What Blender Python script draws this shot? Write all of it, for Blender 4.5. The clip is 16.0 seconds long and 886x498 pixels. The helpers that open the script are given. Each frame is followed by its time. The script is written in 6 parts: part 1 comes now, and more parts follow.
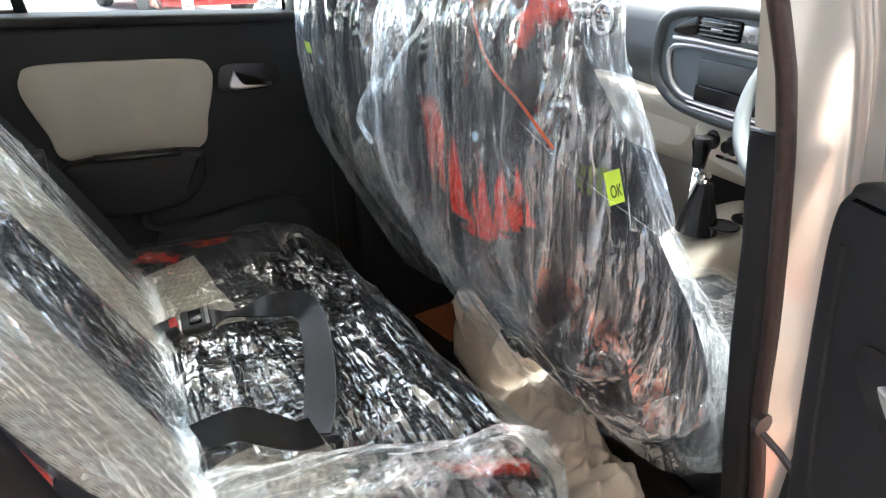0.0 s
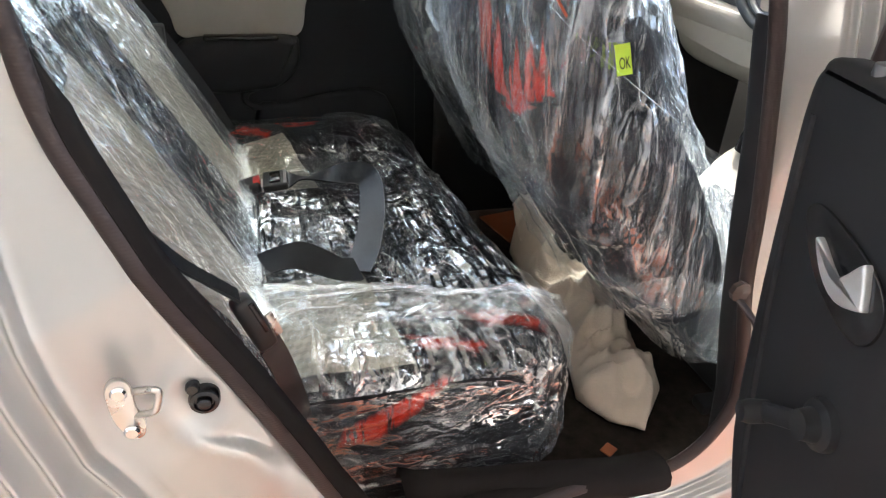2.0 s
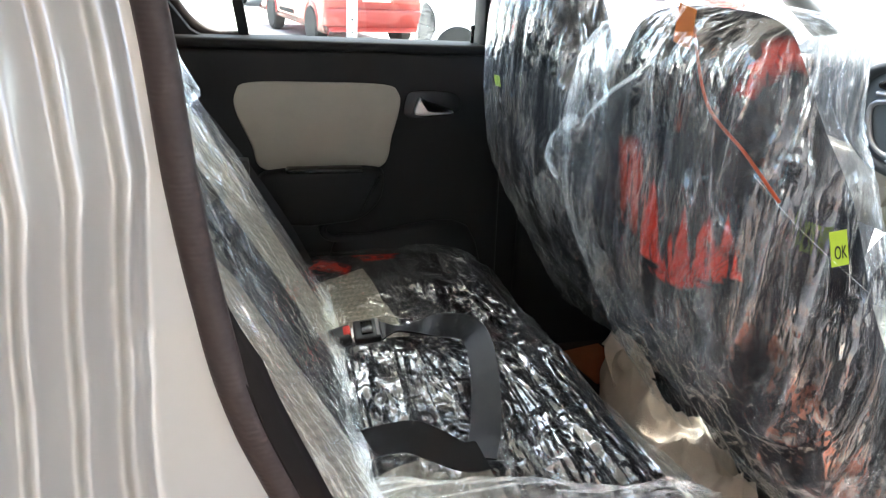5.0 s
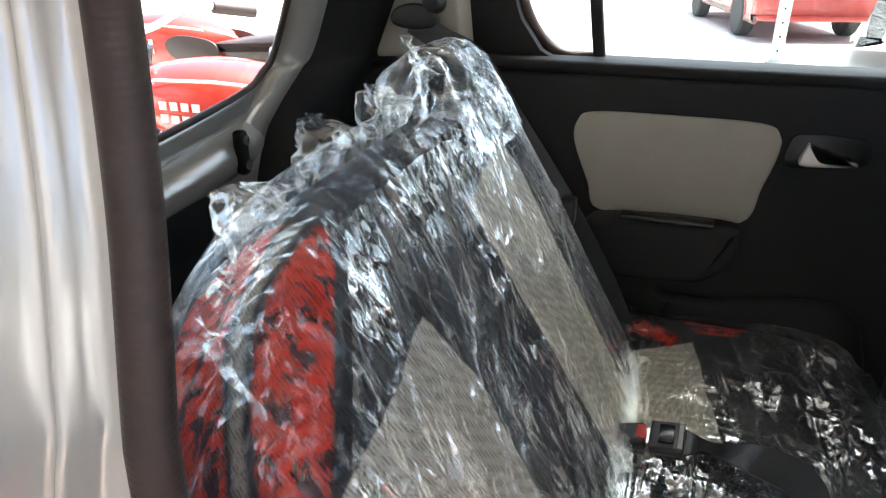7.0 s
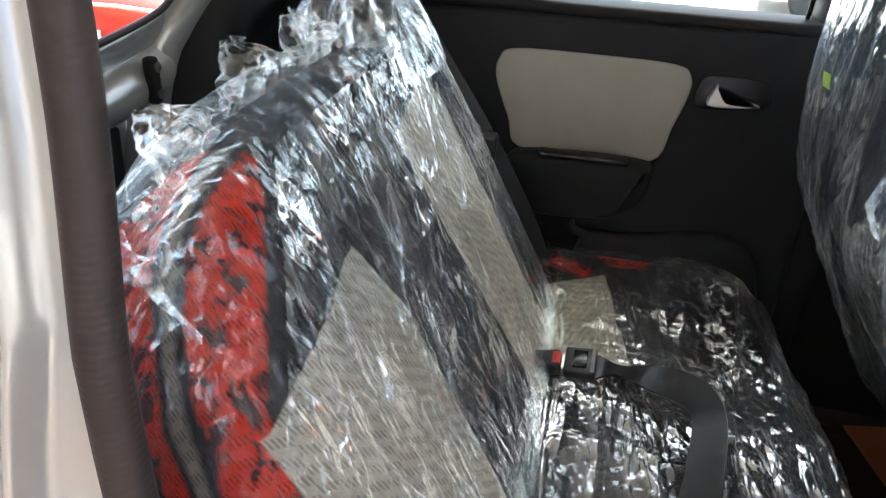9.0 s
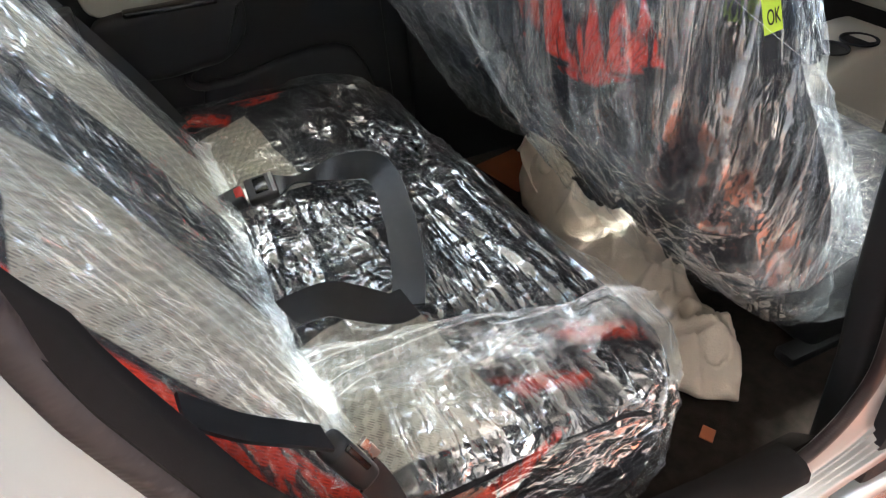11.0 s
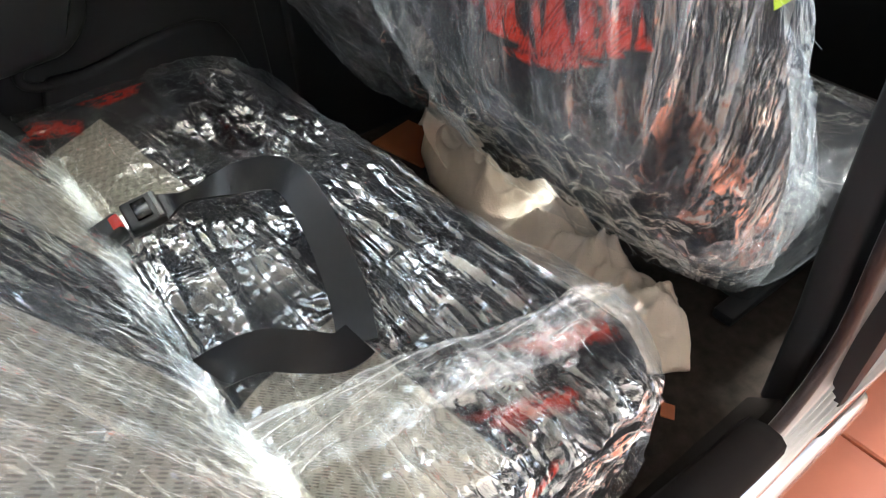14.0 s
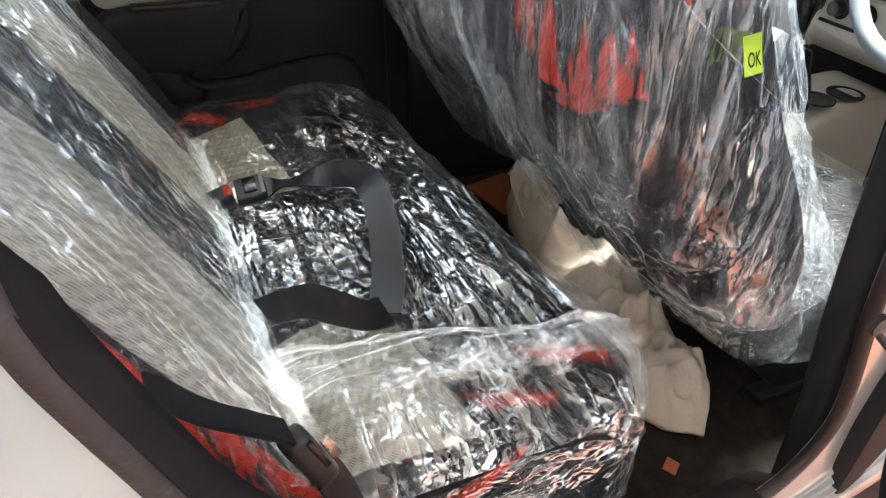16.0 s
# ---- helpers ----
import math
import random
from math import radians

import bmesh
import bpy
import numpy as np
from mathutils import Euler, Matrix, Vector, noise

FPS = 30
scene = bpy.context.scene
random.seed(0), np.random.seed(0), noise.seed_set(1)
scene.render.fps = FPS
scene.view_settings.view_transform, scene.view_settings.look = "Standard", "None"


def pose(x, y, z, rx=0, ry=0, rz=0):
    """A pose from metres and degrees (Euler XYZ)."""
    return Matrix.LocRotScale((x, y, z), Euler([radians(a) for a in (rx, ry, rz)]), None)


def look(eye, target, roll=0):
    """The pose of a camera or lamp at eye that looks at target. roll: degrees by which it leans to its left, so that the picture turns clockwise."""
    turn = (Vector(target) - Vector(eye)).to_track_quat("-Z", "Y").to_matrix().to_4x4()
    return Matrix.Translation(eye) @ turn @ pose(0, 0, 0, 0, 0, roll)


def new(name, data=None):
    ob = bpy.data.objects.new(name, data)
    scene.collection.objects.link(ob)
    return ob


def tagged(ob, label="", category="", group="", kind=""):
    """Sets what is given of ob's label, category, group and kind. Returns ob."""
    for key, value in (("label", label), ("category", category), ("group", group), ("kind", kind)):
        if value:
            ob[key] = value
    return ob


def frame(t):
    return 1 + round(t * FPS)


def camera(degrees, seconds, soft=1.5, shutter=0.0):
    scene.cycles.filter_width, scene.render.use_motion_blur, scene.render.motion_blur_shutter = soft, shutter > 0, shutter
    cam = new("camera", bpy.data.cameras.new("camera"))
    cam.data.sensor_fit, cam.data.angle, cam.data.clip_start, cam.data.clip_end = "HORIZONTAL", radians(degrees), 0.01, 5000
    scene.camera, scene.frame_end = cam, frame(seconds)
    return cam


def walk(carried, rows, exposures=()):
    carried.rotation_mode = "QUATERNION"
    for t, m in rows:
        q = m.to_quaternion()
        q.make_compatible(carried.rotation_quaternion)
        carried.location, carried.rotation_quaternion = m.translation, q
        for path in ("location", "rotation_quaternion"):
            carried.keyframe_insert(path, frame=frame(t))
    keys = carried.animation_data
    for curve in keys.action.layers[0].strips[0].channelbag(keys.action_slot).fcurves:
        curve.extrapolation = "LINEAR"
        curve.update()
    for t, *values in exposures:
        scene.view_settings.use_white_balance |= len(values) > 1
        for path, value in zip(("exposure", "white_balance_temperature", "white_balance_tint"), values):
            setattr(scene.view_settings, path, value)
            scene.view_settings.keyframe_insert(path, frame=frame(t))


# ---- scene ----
cam = camera(65.8, 16.0, soft=1.15)
PATH = [
    (0, (0.303, -0.285, 1.207), (1.127, 1.334, 0.371), 1.9),
    (0.5, (0.338, -0.398, 1.204), (0.85, 1.366, 0.415), 1.5),
    (1, (0.334, -0.449, 1.201), (0.841, 1.291, 0.356), 1.2),
    (1.5, (0.333, -0.475, 1.174), (0.859, 1.209, 0.231), 3.3),
    (2, (0.34, -0.478, 1.163), (0.864, 1.178, 0.17), 3.6),
    (2.5, (0.34, -0.477, 1.159), (0.867, 1.168, 0.151), 4.0),
    (3, (0.334, -0.474, 1.161), (0.863, 1.186, 0.18), 4.3),
    (3.2, (0.335, -0.469, 1.167), (0.858, 1.205, 0.207), 4.3),
    (5.3, (0.204, -0.233, 1.234), (0.697, 1.556, 0.487), 3.8),
    (5.5, (0.276, -0.211, 1.259), (0.543, 1.621, 0.502), 2.9),
    (6, (0.318, -0.107, 1.268), (0.18, 1.732, 0.494), 1.9),
    (6.5, (0.323, -0.062, 1.255), (-0.071, 1.74, 0.482), 1.0),
    (7, (0.329, -0.032, 1.257), (-0.245, 1.69, 0.416), -0.1),
    (7.5, (0.329, 0.009, 1.249), (-0.345, 1.665, 0.353), -0.2),
    (8, (0.332, 0.025, 1.256), (-0.362, 1.649, 0.318), -0.0),
    (8.5, (0.327, 0.001, 1.247), (-0.268, 1.657, 0.296), 1.6),
    (9, (0.322, -0.049, 1.25), (0.006, 1.663, 0.266), 3.5),
    (9.5, (0.299, -0.115, 1.239), (0.219, 1.626, 0.258), 3.8),
    (10, (0.27, -0.19, 1.231), (0.467, 1.518, 0.208), 2.4),
    (10.2, (0.25, -0.199, 1.215), (0.624, 1.453, 0.151), 2.1),
    (12.3, (0.309, -0.042, 1.17), (1.041, 1.249, -0.17), -3.9),
    (12.5, (0.295, -0.026, 1.171), (1.057, 1.252, -0.166), -3.9),
    (13, (0.269, -0.004, 1.169), (1.137, 1.212, -0.161), -1.8),
    (13.5, (0.262, 0.01, 1.166), (1.17, 1.182, -0.177), -1.0),
    (14, (0.265, 0.013, 1.165), (1.172, 1.177, -0.185), -0.7),
    (14.5, (0.275, -0.009, 1.166), (1.135, 1.2, -0.176), -0.5),
    (15, (0.297, -0.063, 1.173), (1.039, 1.251, -0.139), 0.3),
    (15.5, (0.303, -0.127, 1.175), (0.949, 1.295, -0.074), 3.2),
    (16, (0.271, -0.186, 1.18), (0.956, 1.277, 0.001), 2.6),
]
walk(cam, [(t, look(eye, target, roll)) for t, eye, target, roll in PATH], exposures=((0.0, 3.25, 6320, 5), (1.0, 3.12, 6320, 5), (2.5, 3.02, 6320, 5), (5.5, 2.95, 6320, 5), (6.5, 2.75, 6320, 5), (8.5, 2.9, 6320, 5), (10.0, 3.08, 6320, 5), (12.5, 3.27, 6320, 5), (14.0, 3.36, 6320, 5), (16.0, 3.2, 6320, 5)))

# ---- light ----
SUN_EL, SUN_AZ = 74.0, 40.0
world = bpy.data.worlds.new("sky")
scene.world = world
world.use_nodes = True
wn = world.node_tree
sky = wn.nodes.new("ShaderNodeTexSky")
sky.sky_type = "NISHITA"
sky.sun_disc = False
sky.sun_elevation, sky.sun_rotation = radians(SUN_EL), radians(SUN_AZ)
sky.dust_density, sky.air_density, sky.ozone_density = 6.0, 0.8, 1.0
wn.nodes["Background"].inputs[1].default_value = 0.15
wn.links.new(sky.outputs[0], wn.nodes["Background"].inputs[0])
sun = new("sun", bpy.data.lights.new("sun", "SUN"))
sun.data.energy, sun.data.angle, sun.data.color = 2.4, radians(12), (1.0, 0.98, 0.955)
sun_dir = Vector((math.sin(radians(SUN_AZ)) * math.cos(radians(SUN_EL)), math.cos(radians(SUN_AZ)) * math.cos(radians(SUN_EL)), math.sin(radians(SUN_EL))))
sun.matrix_world = look(sun_dir * 30, (0, 0, 0))


# ---- materials ----
def mat_new(name):
    m = bpy.data.materials.new(name)
    m.use_nodes = True
    nt = m.node_tree
    return m, nt, nt.nodes["Principled BSDF"]


def coords(nt, scale=(1, 1, 1)):
    tc = nt.nodes.new("ShaderNodeTexCoord")
    mp = nt.nodes.new("ShaderNodeMapping")
    mp.inputs["Scale"].default_value = scale
    nt.links.new(tc.outputs["Object"], mp.inputs["Vector"])
    return mp.outputs["Vector"]


def noise_node(nt, vec, scale, detail=4.0, rough=0.55, dist=0.0):
    n = nt.nodes.new("ShaderNodeTexNoise")
    n.inputs["Scale"].default_value, n.inputs["Detail"].default_value = scale, detail
    n.inputs["Roughness"].default_value, n.inputs["Distortion"].default_value = rough, dist
    nt.links.new(vec, n.inputs["Vector"])
    return n.outputs["Fac"]


def ramp(nt, fac, stops):
    r = nt.nodes.new("ShaderNodeValToRGB")
    while len(r.color_ramp.elements) < len(stops):
        r.color_ramp.elements.new(0.5)
    for e, (p, c) in zip(r.color_ramp.elements, stops):
        e.position, e.color = p, (*c, 1)
    nt.links.new(fac, r.inputs["Fac"])
    return r.outputs["Color"]


def bump(nt, fac, strength, dist, normal=None):
    b = nt.nodes.new("ShaderNodeBump")
    b.inputs["Strength"].default_value, b.inputs["Distance"].default_value = strength, dist
    nt.links.new(fac, b.inputs["Height"])
    if normal is not None:
        nt.links.new(normal, b.inputs["Normal"])
    return b.outputs["Normal"]


def grained(name, col, rough=0.5, var=0.15, big=6.0, fine=900.0, relief=0.25, metal=0.0, depth=0.0004, coat=0.0, spec=0.5):
    """A surface with two scales of variation and a fine relief."""
    m, nt, p = mat_new(name)
    v = coords(nt)
    lo, hi = [c * (1 - var) for c in col], [min(1, c * (1 + var)) for c in col]
    a = noise_node(nt, v, big, 5)
    nt.links.new(ramp(nt, a, [(0.3, lo), (0.7, hi)]), p.inputs["Base Color"])
    f = noise_node(nt, v, fine, 2)
    r = nt.nodes.new("ShaderNodeMapRange")
    r.inputs["To Min"].default_value, r.inputs["To Max"].default_value = max(0.03, rough - 0.08), min(1, rough + 0.08)
    nt.links.new(a, r.inputs["Value"])
    nt.links.new(r.outputs[0], p.inputs["Roughness"])
    p.inputs["Metallic"].default_value = metal
    p.inputs["Coat Weight"].default_value = coat
    p.inputs["Specular IOR Level"].default_value = spec
    if relief:
        nt.links.new(bump(nt, f, relief, depth), p.inputs["Normal"])
    return m


TRIM_BLACK = grained("charcoal_moulded_plastic", (0.019, 0.019, 0.020), 0.58, 0.12, 4, 1400, 0.35, spec=0.22)
TRIM_MATT = grained("matt_black_sill_plastic", (0.018, 0.015, 0.014), 0.9, 0.15, 6, 900, 0.4, spec=0.08)
TRIM_BEIGE = grained("beige_moulded_plastic", (0.42, 0.39, 0.33), 0.6, 0.08, 5, 1100, 0.3)
INSERT = grained("beige_vinyl_insert", (0.40, 0.375, 0.32), 0.65, 0.07, 9, 800, 0.35)
DASH_GREY = grained("slate_grey_dash_plastic", (0.075, 0.082, 0.086), 0.5, 0.1, 5, 1000, 0.3)
SILVER = grained("silver_painted_plastic", (0.55, 0.55, 0.55), 0.3, 0.05, 10, 500, 0.05, metal=0.6)
PAINT = grained("silver_white_car_paint", (0.45, 0.442, 0.425), 0.22, 0.03, 3, 2500, 0.03, metal=0.35, coat=0.6)
PAINT_WHITE = grained("white_car_paint", (0.8, 0.8, 0.8), 0.25, 0.03, 2, 300, 0.0, coat=0.6)
PAINT_RED = grained("red_car_paint", (0.38, 0.055, 0.045), 0.25, 0.06, 2, 300, 0.0, coat=0.6)
PAINT_GREY = grained("grey_car_paint", (0.10, 0.11, 0.10), 0.3, 0.06, 2, 300, 0.0, coat=0.6)
# the brown puts the peach ground's reflection into the rubber's colour
RUBBER = grained("brown_black_rubber_seal", (0.045, 0.028, 0.024), 0.45, 0.15, 8, 500, 0.3)
def ribbed_rubber():
    # tinted brown like the plain rubber, after the peach reflection
    m = grained("ribbed_brown_rubber", (0.028, 0.016, 0.014), 0.6, 0.15, 8, 500, 0.0)
    nt = m.node_tree
    w = nt.nodes.new("ShaderNodeTexWave")
    w.bands_direction = "Z"
    w.inputs["Scale"].default_value, w.inputs["Distortion"].default_value = 105, 0.3
    nt.links.new(coords(nt), w.inputs["Vector"])
    nt.links.new(bump(nt, w.outputs["Fac"], 0.16, 0.001), nt.nodes["Principled BSDF"].inputs["Normal"])
    return m


SEAL = ribbed_rubber()
TYRE = grained("tyre_rubber", (0.03, 0.03, 0.03), 0.8, 0.2, 12, 300, 0.3)
CARPET = grained("dark_carpet", (0.030, 0.023, 0.019), 0.95, 0.35, 40, 700, 0.9, depth=0.002, spec=0.1)
STEEL = grained("zinc_plated_steel", (0.62, 0.6, 0.56), 0.28, 0.08, 30, 400, 0.1, metal=1.0)
CHROME = grained("chrome", (0.75, 0.75, 0.75), 0.1, 0.04, 20, 400, 0.0, metal=1.0)
GLASS_DARK = grained("dark_glass", (0.01, 0.012, 0.012), 0.06, 0.1, 4, 100, 0.0)
HEADLINER = grained("beige_headliner_felt", (0.5, 0.47, 0.42), 0.95, 0.06, 12, 600, 0.6, spec=0.1)
LAMP_RED = grained("red_lens", (0.5, 0.02, 0.015), 0.15, 0.1, 20, 100, 0.0)


def film_material(name, veil=0.05, rough=0.08, stretch=(1, 1, 1), shine=1.0, crumple=1.0, pull=1.0, calm=0.44, most=0.5, size=1.0):
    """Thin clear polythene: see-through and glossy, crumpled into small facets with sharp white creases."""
    m = bpy.data.materials.new(name)
    m.use_nodes = True
    nt = m.node_tree
    nt.nodes.remove(nt.nodes["Principled BSDF"])

    def calc(op, x, y=0.0, z=None, clamp=False):
        n = nt.nodes.new("ShaderNodeMath")
        n.operation, n.use_clamp = op, clamp
        for q, v in enumerate((x, y) if z is None else (x, y, z)):
            if isinstance(v, (int, float)):
                n.inputs[q].default_value = v
            else:
                nt.links.new(v, n.inputs[q])
        return n.outputs[0]

    def between(x, a, b, lo=0.0, hi=1.0):
        n = nt.nodes.new("ShaderNodeMapRange")
        for key, v in (("From Min", a), ("From Max", b), ("To Min", lo), ("To Max", hi)):
            n.inputs[key].default_value = v
        nt.links.new(x, n.inputs["Value"])
        return n.outputs[0]

    def bent(vec, scale, amount):
        n = nt.nodes.new("ShaderNodeTexNoise")
        n.inputs["Scale"].default_value, n.inputs["Detail"].default_value = scale, 3
        nt.links.new(vec, n.inputs["Vector"])
        a = nt.nodes.new("ShaderNodeVectorMath")
        a.operation = "MULTIPLY_ADD"
        a.inputs[1].default_value = (amount,) * 3
        nt.links.new(n.outputs["Color"], a.inputs[0])
        nt.links.new(vec, a.inputs[2])
        return a.outputs[0]

    def cells(vec, scale, feature="F1"):
        n = nt.nodes.new("ShaderNodeTexVoronoi")
        n.feature = feature
        n.inputs["Scale"].default_value = scale
        nt.links.new(vec, n.inputs["Vector"])
        return n.outputs["Distance"]

    def ridges(vec, scale, detail, sharp):
        n = calc("ABSOLUTE", calc("SUBTRACT", noise_node(nt, vec, scale, detail, 0.5, 0.3), 0.5))
        return calc("POWER", calc("SUBTRACT", 1.0, calc("MULTIPLY", n, 7.0), clamp=True), sharp)

    still = coords(nt)
    drawn = coords(nt, stretch)
    long_way = coords(nt, tuple(k if k >= 0.5 else k * 0.5 for k in stretch))
    half_way = coords(nt, tuple(k ** 0.6 for k in stretch))
    near, far = bent(half_way, 12, 0.03), bent(drawn, 9, 0.04)
    where = between(noise_node(nt, still, 9, 3), calm, calm + 0.16)
    folds = ridges(long_way, 11, 3, 2.0)
    thin = ridges(far, 30 / size, 1.5, 3.0)
    h = calc("MULTIPLY_ADD", thin, 0.0012 * pull, calc("MULTIPLY", folds, 0.0045 * pull))
    h = calc("MULTIPLY_ADD", noise_node(nt, far, 9, 2), 0.020 * pull, h)
    h = calc("MULTIPLY_ADD", calc("MULTIPLY", cells(far, 58 / size), calc("MULTIPLY_ADD", where, 0.8, 0.2)), 0.0095 * crumple * size, h)
    h = calc("MULTIPLY_ADD", calc("MULTIPLY", cells(near, 105 / size), where), 0.0045 * crumple * size, h)
    h = calc("MULTIPLY_ADD", calc("MULTIPLY", cells(near, 190 / size), where), 0.0014 * crumple, h)
    b = nt.nodes.new("ShaderNodeBump")
    b.inputs["Strength"].default_value, b.inputs["Distance"].default_value = 1.0, 1.0
    nt.links.new(h, b.inputs["Height"])
    n2 = b.outputs["Normal"]
    # whiteness is painted into the haze along creases, in place of their glints
    line = calc("SUBTRACT", 1.0, between(cells(near, 60 / size, "DISTANCE_TO_EDGE"), 0.0, 0.035))
    line = calc("MULTIPLY", calc("MULTIPLY", line, where), between(noise_node(nt, drawn, 30, 2), 0.5, 0.62))
    haze = calc("MULTIPLY_ADD", line, 0.10 + veil * 0.7, between(noise_node(nt, far, 7, 4, 0.6, 0.6), 0.45, 0.75, veil * 0.15, veil * 2.2))
    haze = calc("MULTIPLY_ADD", thin, veil * 0.8, calc("MULTIPLY_ADD", folds, veil * 1.5, haze), clamp=True)
    clear = nt.nodes.new("ShaderNodeBsdfTransparent")
    clear.inputs[0].default_value = (0.93, 0.95, 0.955, 1)
    milk, milk2 = nt.nodes.new("ShaderNodeBsdfTranslucent"), nt.nodes.new("ShaderNodeBsdfDiffuse")
    both = nt.nodes.new("ShaderNodeMixShader")
    for k, d in enumerate((milk, milk2)):
        d.inputs[0].default_value = (0.84, 0.91, 0.94, 1)
        nt.links.new(n2, d.inputs["Normal"])
        nt.links.new(d.outputs[0], both.inputs[1 + k])
    veiled = nt.nodes.new("ShaderNodeMixShader")
    nt.links.new(haze, veiled.inputs[0])
    nt.links.new(clear.outputs[0], veiled.inputs[1])
    nt.links.new(both.outputs[0], veiled.inputs[2])
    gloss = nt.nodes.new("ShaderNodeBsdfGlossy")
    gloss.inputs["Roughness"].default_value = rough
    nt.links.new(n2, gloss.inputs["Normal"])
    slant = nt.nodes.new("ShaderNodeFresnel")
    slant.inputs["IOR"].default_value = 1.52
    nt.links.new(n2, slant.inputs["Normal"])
    # gloss is boosted along folds and added on top, so glints read white
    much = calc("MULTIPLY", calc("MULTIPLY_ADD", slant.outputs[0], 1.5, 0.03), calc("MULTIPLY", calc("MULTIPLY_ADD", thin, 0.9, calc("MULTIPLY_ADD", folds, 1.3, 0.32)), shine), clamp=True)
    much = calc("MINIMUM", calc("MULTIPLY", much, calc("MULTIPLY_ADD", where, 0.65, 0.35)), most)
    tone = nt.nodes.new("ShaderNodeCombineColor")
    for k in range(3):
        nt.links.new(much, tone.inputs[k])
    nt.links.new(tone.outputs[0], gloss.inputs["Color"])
    mixed = nt.nodes.new("ShaderNodeAddShader")
    nt.links.new(veiled.outputs[0], mixed.inputs[0])
    nt.links.new(gloss.outputs[0], mixed.inputs[1])
    nt.links.new(mixed.outputs[0], nt.nodes["Material Output"].inputs["Surface"])
    return m


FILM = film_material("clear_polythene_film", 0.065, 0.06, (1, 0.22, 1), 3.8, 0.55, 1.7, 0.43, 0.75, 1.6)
# same film with its reflection turned down, for parts that showed too bright
FILM_SIDE = film_material("dim_clear_polythene_film", 0.035, 0.07, (1, 1, 0.2), 0.6, 0.5, 1.3, 0.44, 0.35, 1.5)
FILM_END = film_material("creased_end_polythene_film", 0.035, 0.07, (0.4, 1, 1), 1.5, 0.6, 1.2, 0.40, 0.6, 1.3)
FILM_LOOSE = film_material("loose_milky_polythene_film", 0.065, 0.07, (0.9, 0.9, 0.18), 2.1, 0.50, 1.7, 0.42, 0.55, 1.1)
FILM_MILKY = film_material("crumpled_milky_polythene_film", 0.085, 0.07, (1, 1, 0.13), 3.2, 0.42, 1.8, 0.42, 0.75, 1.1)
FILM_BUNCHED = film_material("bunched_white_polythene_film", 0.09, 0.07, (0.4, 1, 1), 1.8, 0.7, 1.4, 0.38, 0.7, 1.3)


def convex_mask(nt, sep, axes, poly, soft=0.003):
    """1 inside a convex outline given in two of the object's axes."""
    cx, cy = sum(p[0] for p in poly) / len(poly), sum(p[1] for p in poly) / len(poly)
    least = None
    for (ax, ay), (bx, by) in zip(poly, poly[1:] + poly[:1]):
        nx, ny = by - ay, ax - bx
        k = math.hypot(nx, ny)
        nx, ny = nx / k, ny / k
        if (cx - ax) * nx + (cy - ay) * ny < 0:
            nx, ny = -nx, -ny
        a = nt.nodes.new("ShaderNodeMath")
        a.operation = "MULTIPLY"
        a.inputs[1].default_value = nx
        nt.links.new(sep.outputs[axes[0]], a.inputs[0])
        b = nt.nodes.new("ShaderNodeMath")
        b.operation = "MULTIPLY_ADD"
        b.inputs[1].default_value = ny
        nt.links.new(sep.outputs[axes[1]], b.inputs[0])
        nt.links.new(a.outputs[0], b.inputs[2])
        c = nt.nodes.new("ShaderNodeMapRange")
        off = ax * nx + ay * ny
        c.inputs["From Min"].default_value, c.inputs["From Max"].default_value = off - soft / 2, off + soft / 2
        nt.links.new(b.outputs[0], c.inputs["Value"])
        if least is None:
            least = c.outputs[0]
        else:
            mn = nt.nodes.new("ShaderNodeMath")
            mn.operation = "MINIMUM"
            nt.links.new(least, mn.inputs[0])
            nt.links.new(c.outputs[0], mn.inputs[1])
            least = mn.outputs[0]
    return least


BLACK_CLOTH, BEIGE_CLOTH, RED_CLOTH, ORANGE_CLOTH = (0.028, 0.027, 0.030), (0.40, 0.365, 0.30), (0.55, 0.03, 0.012), (0.5, 0.08, 0.02)


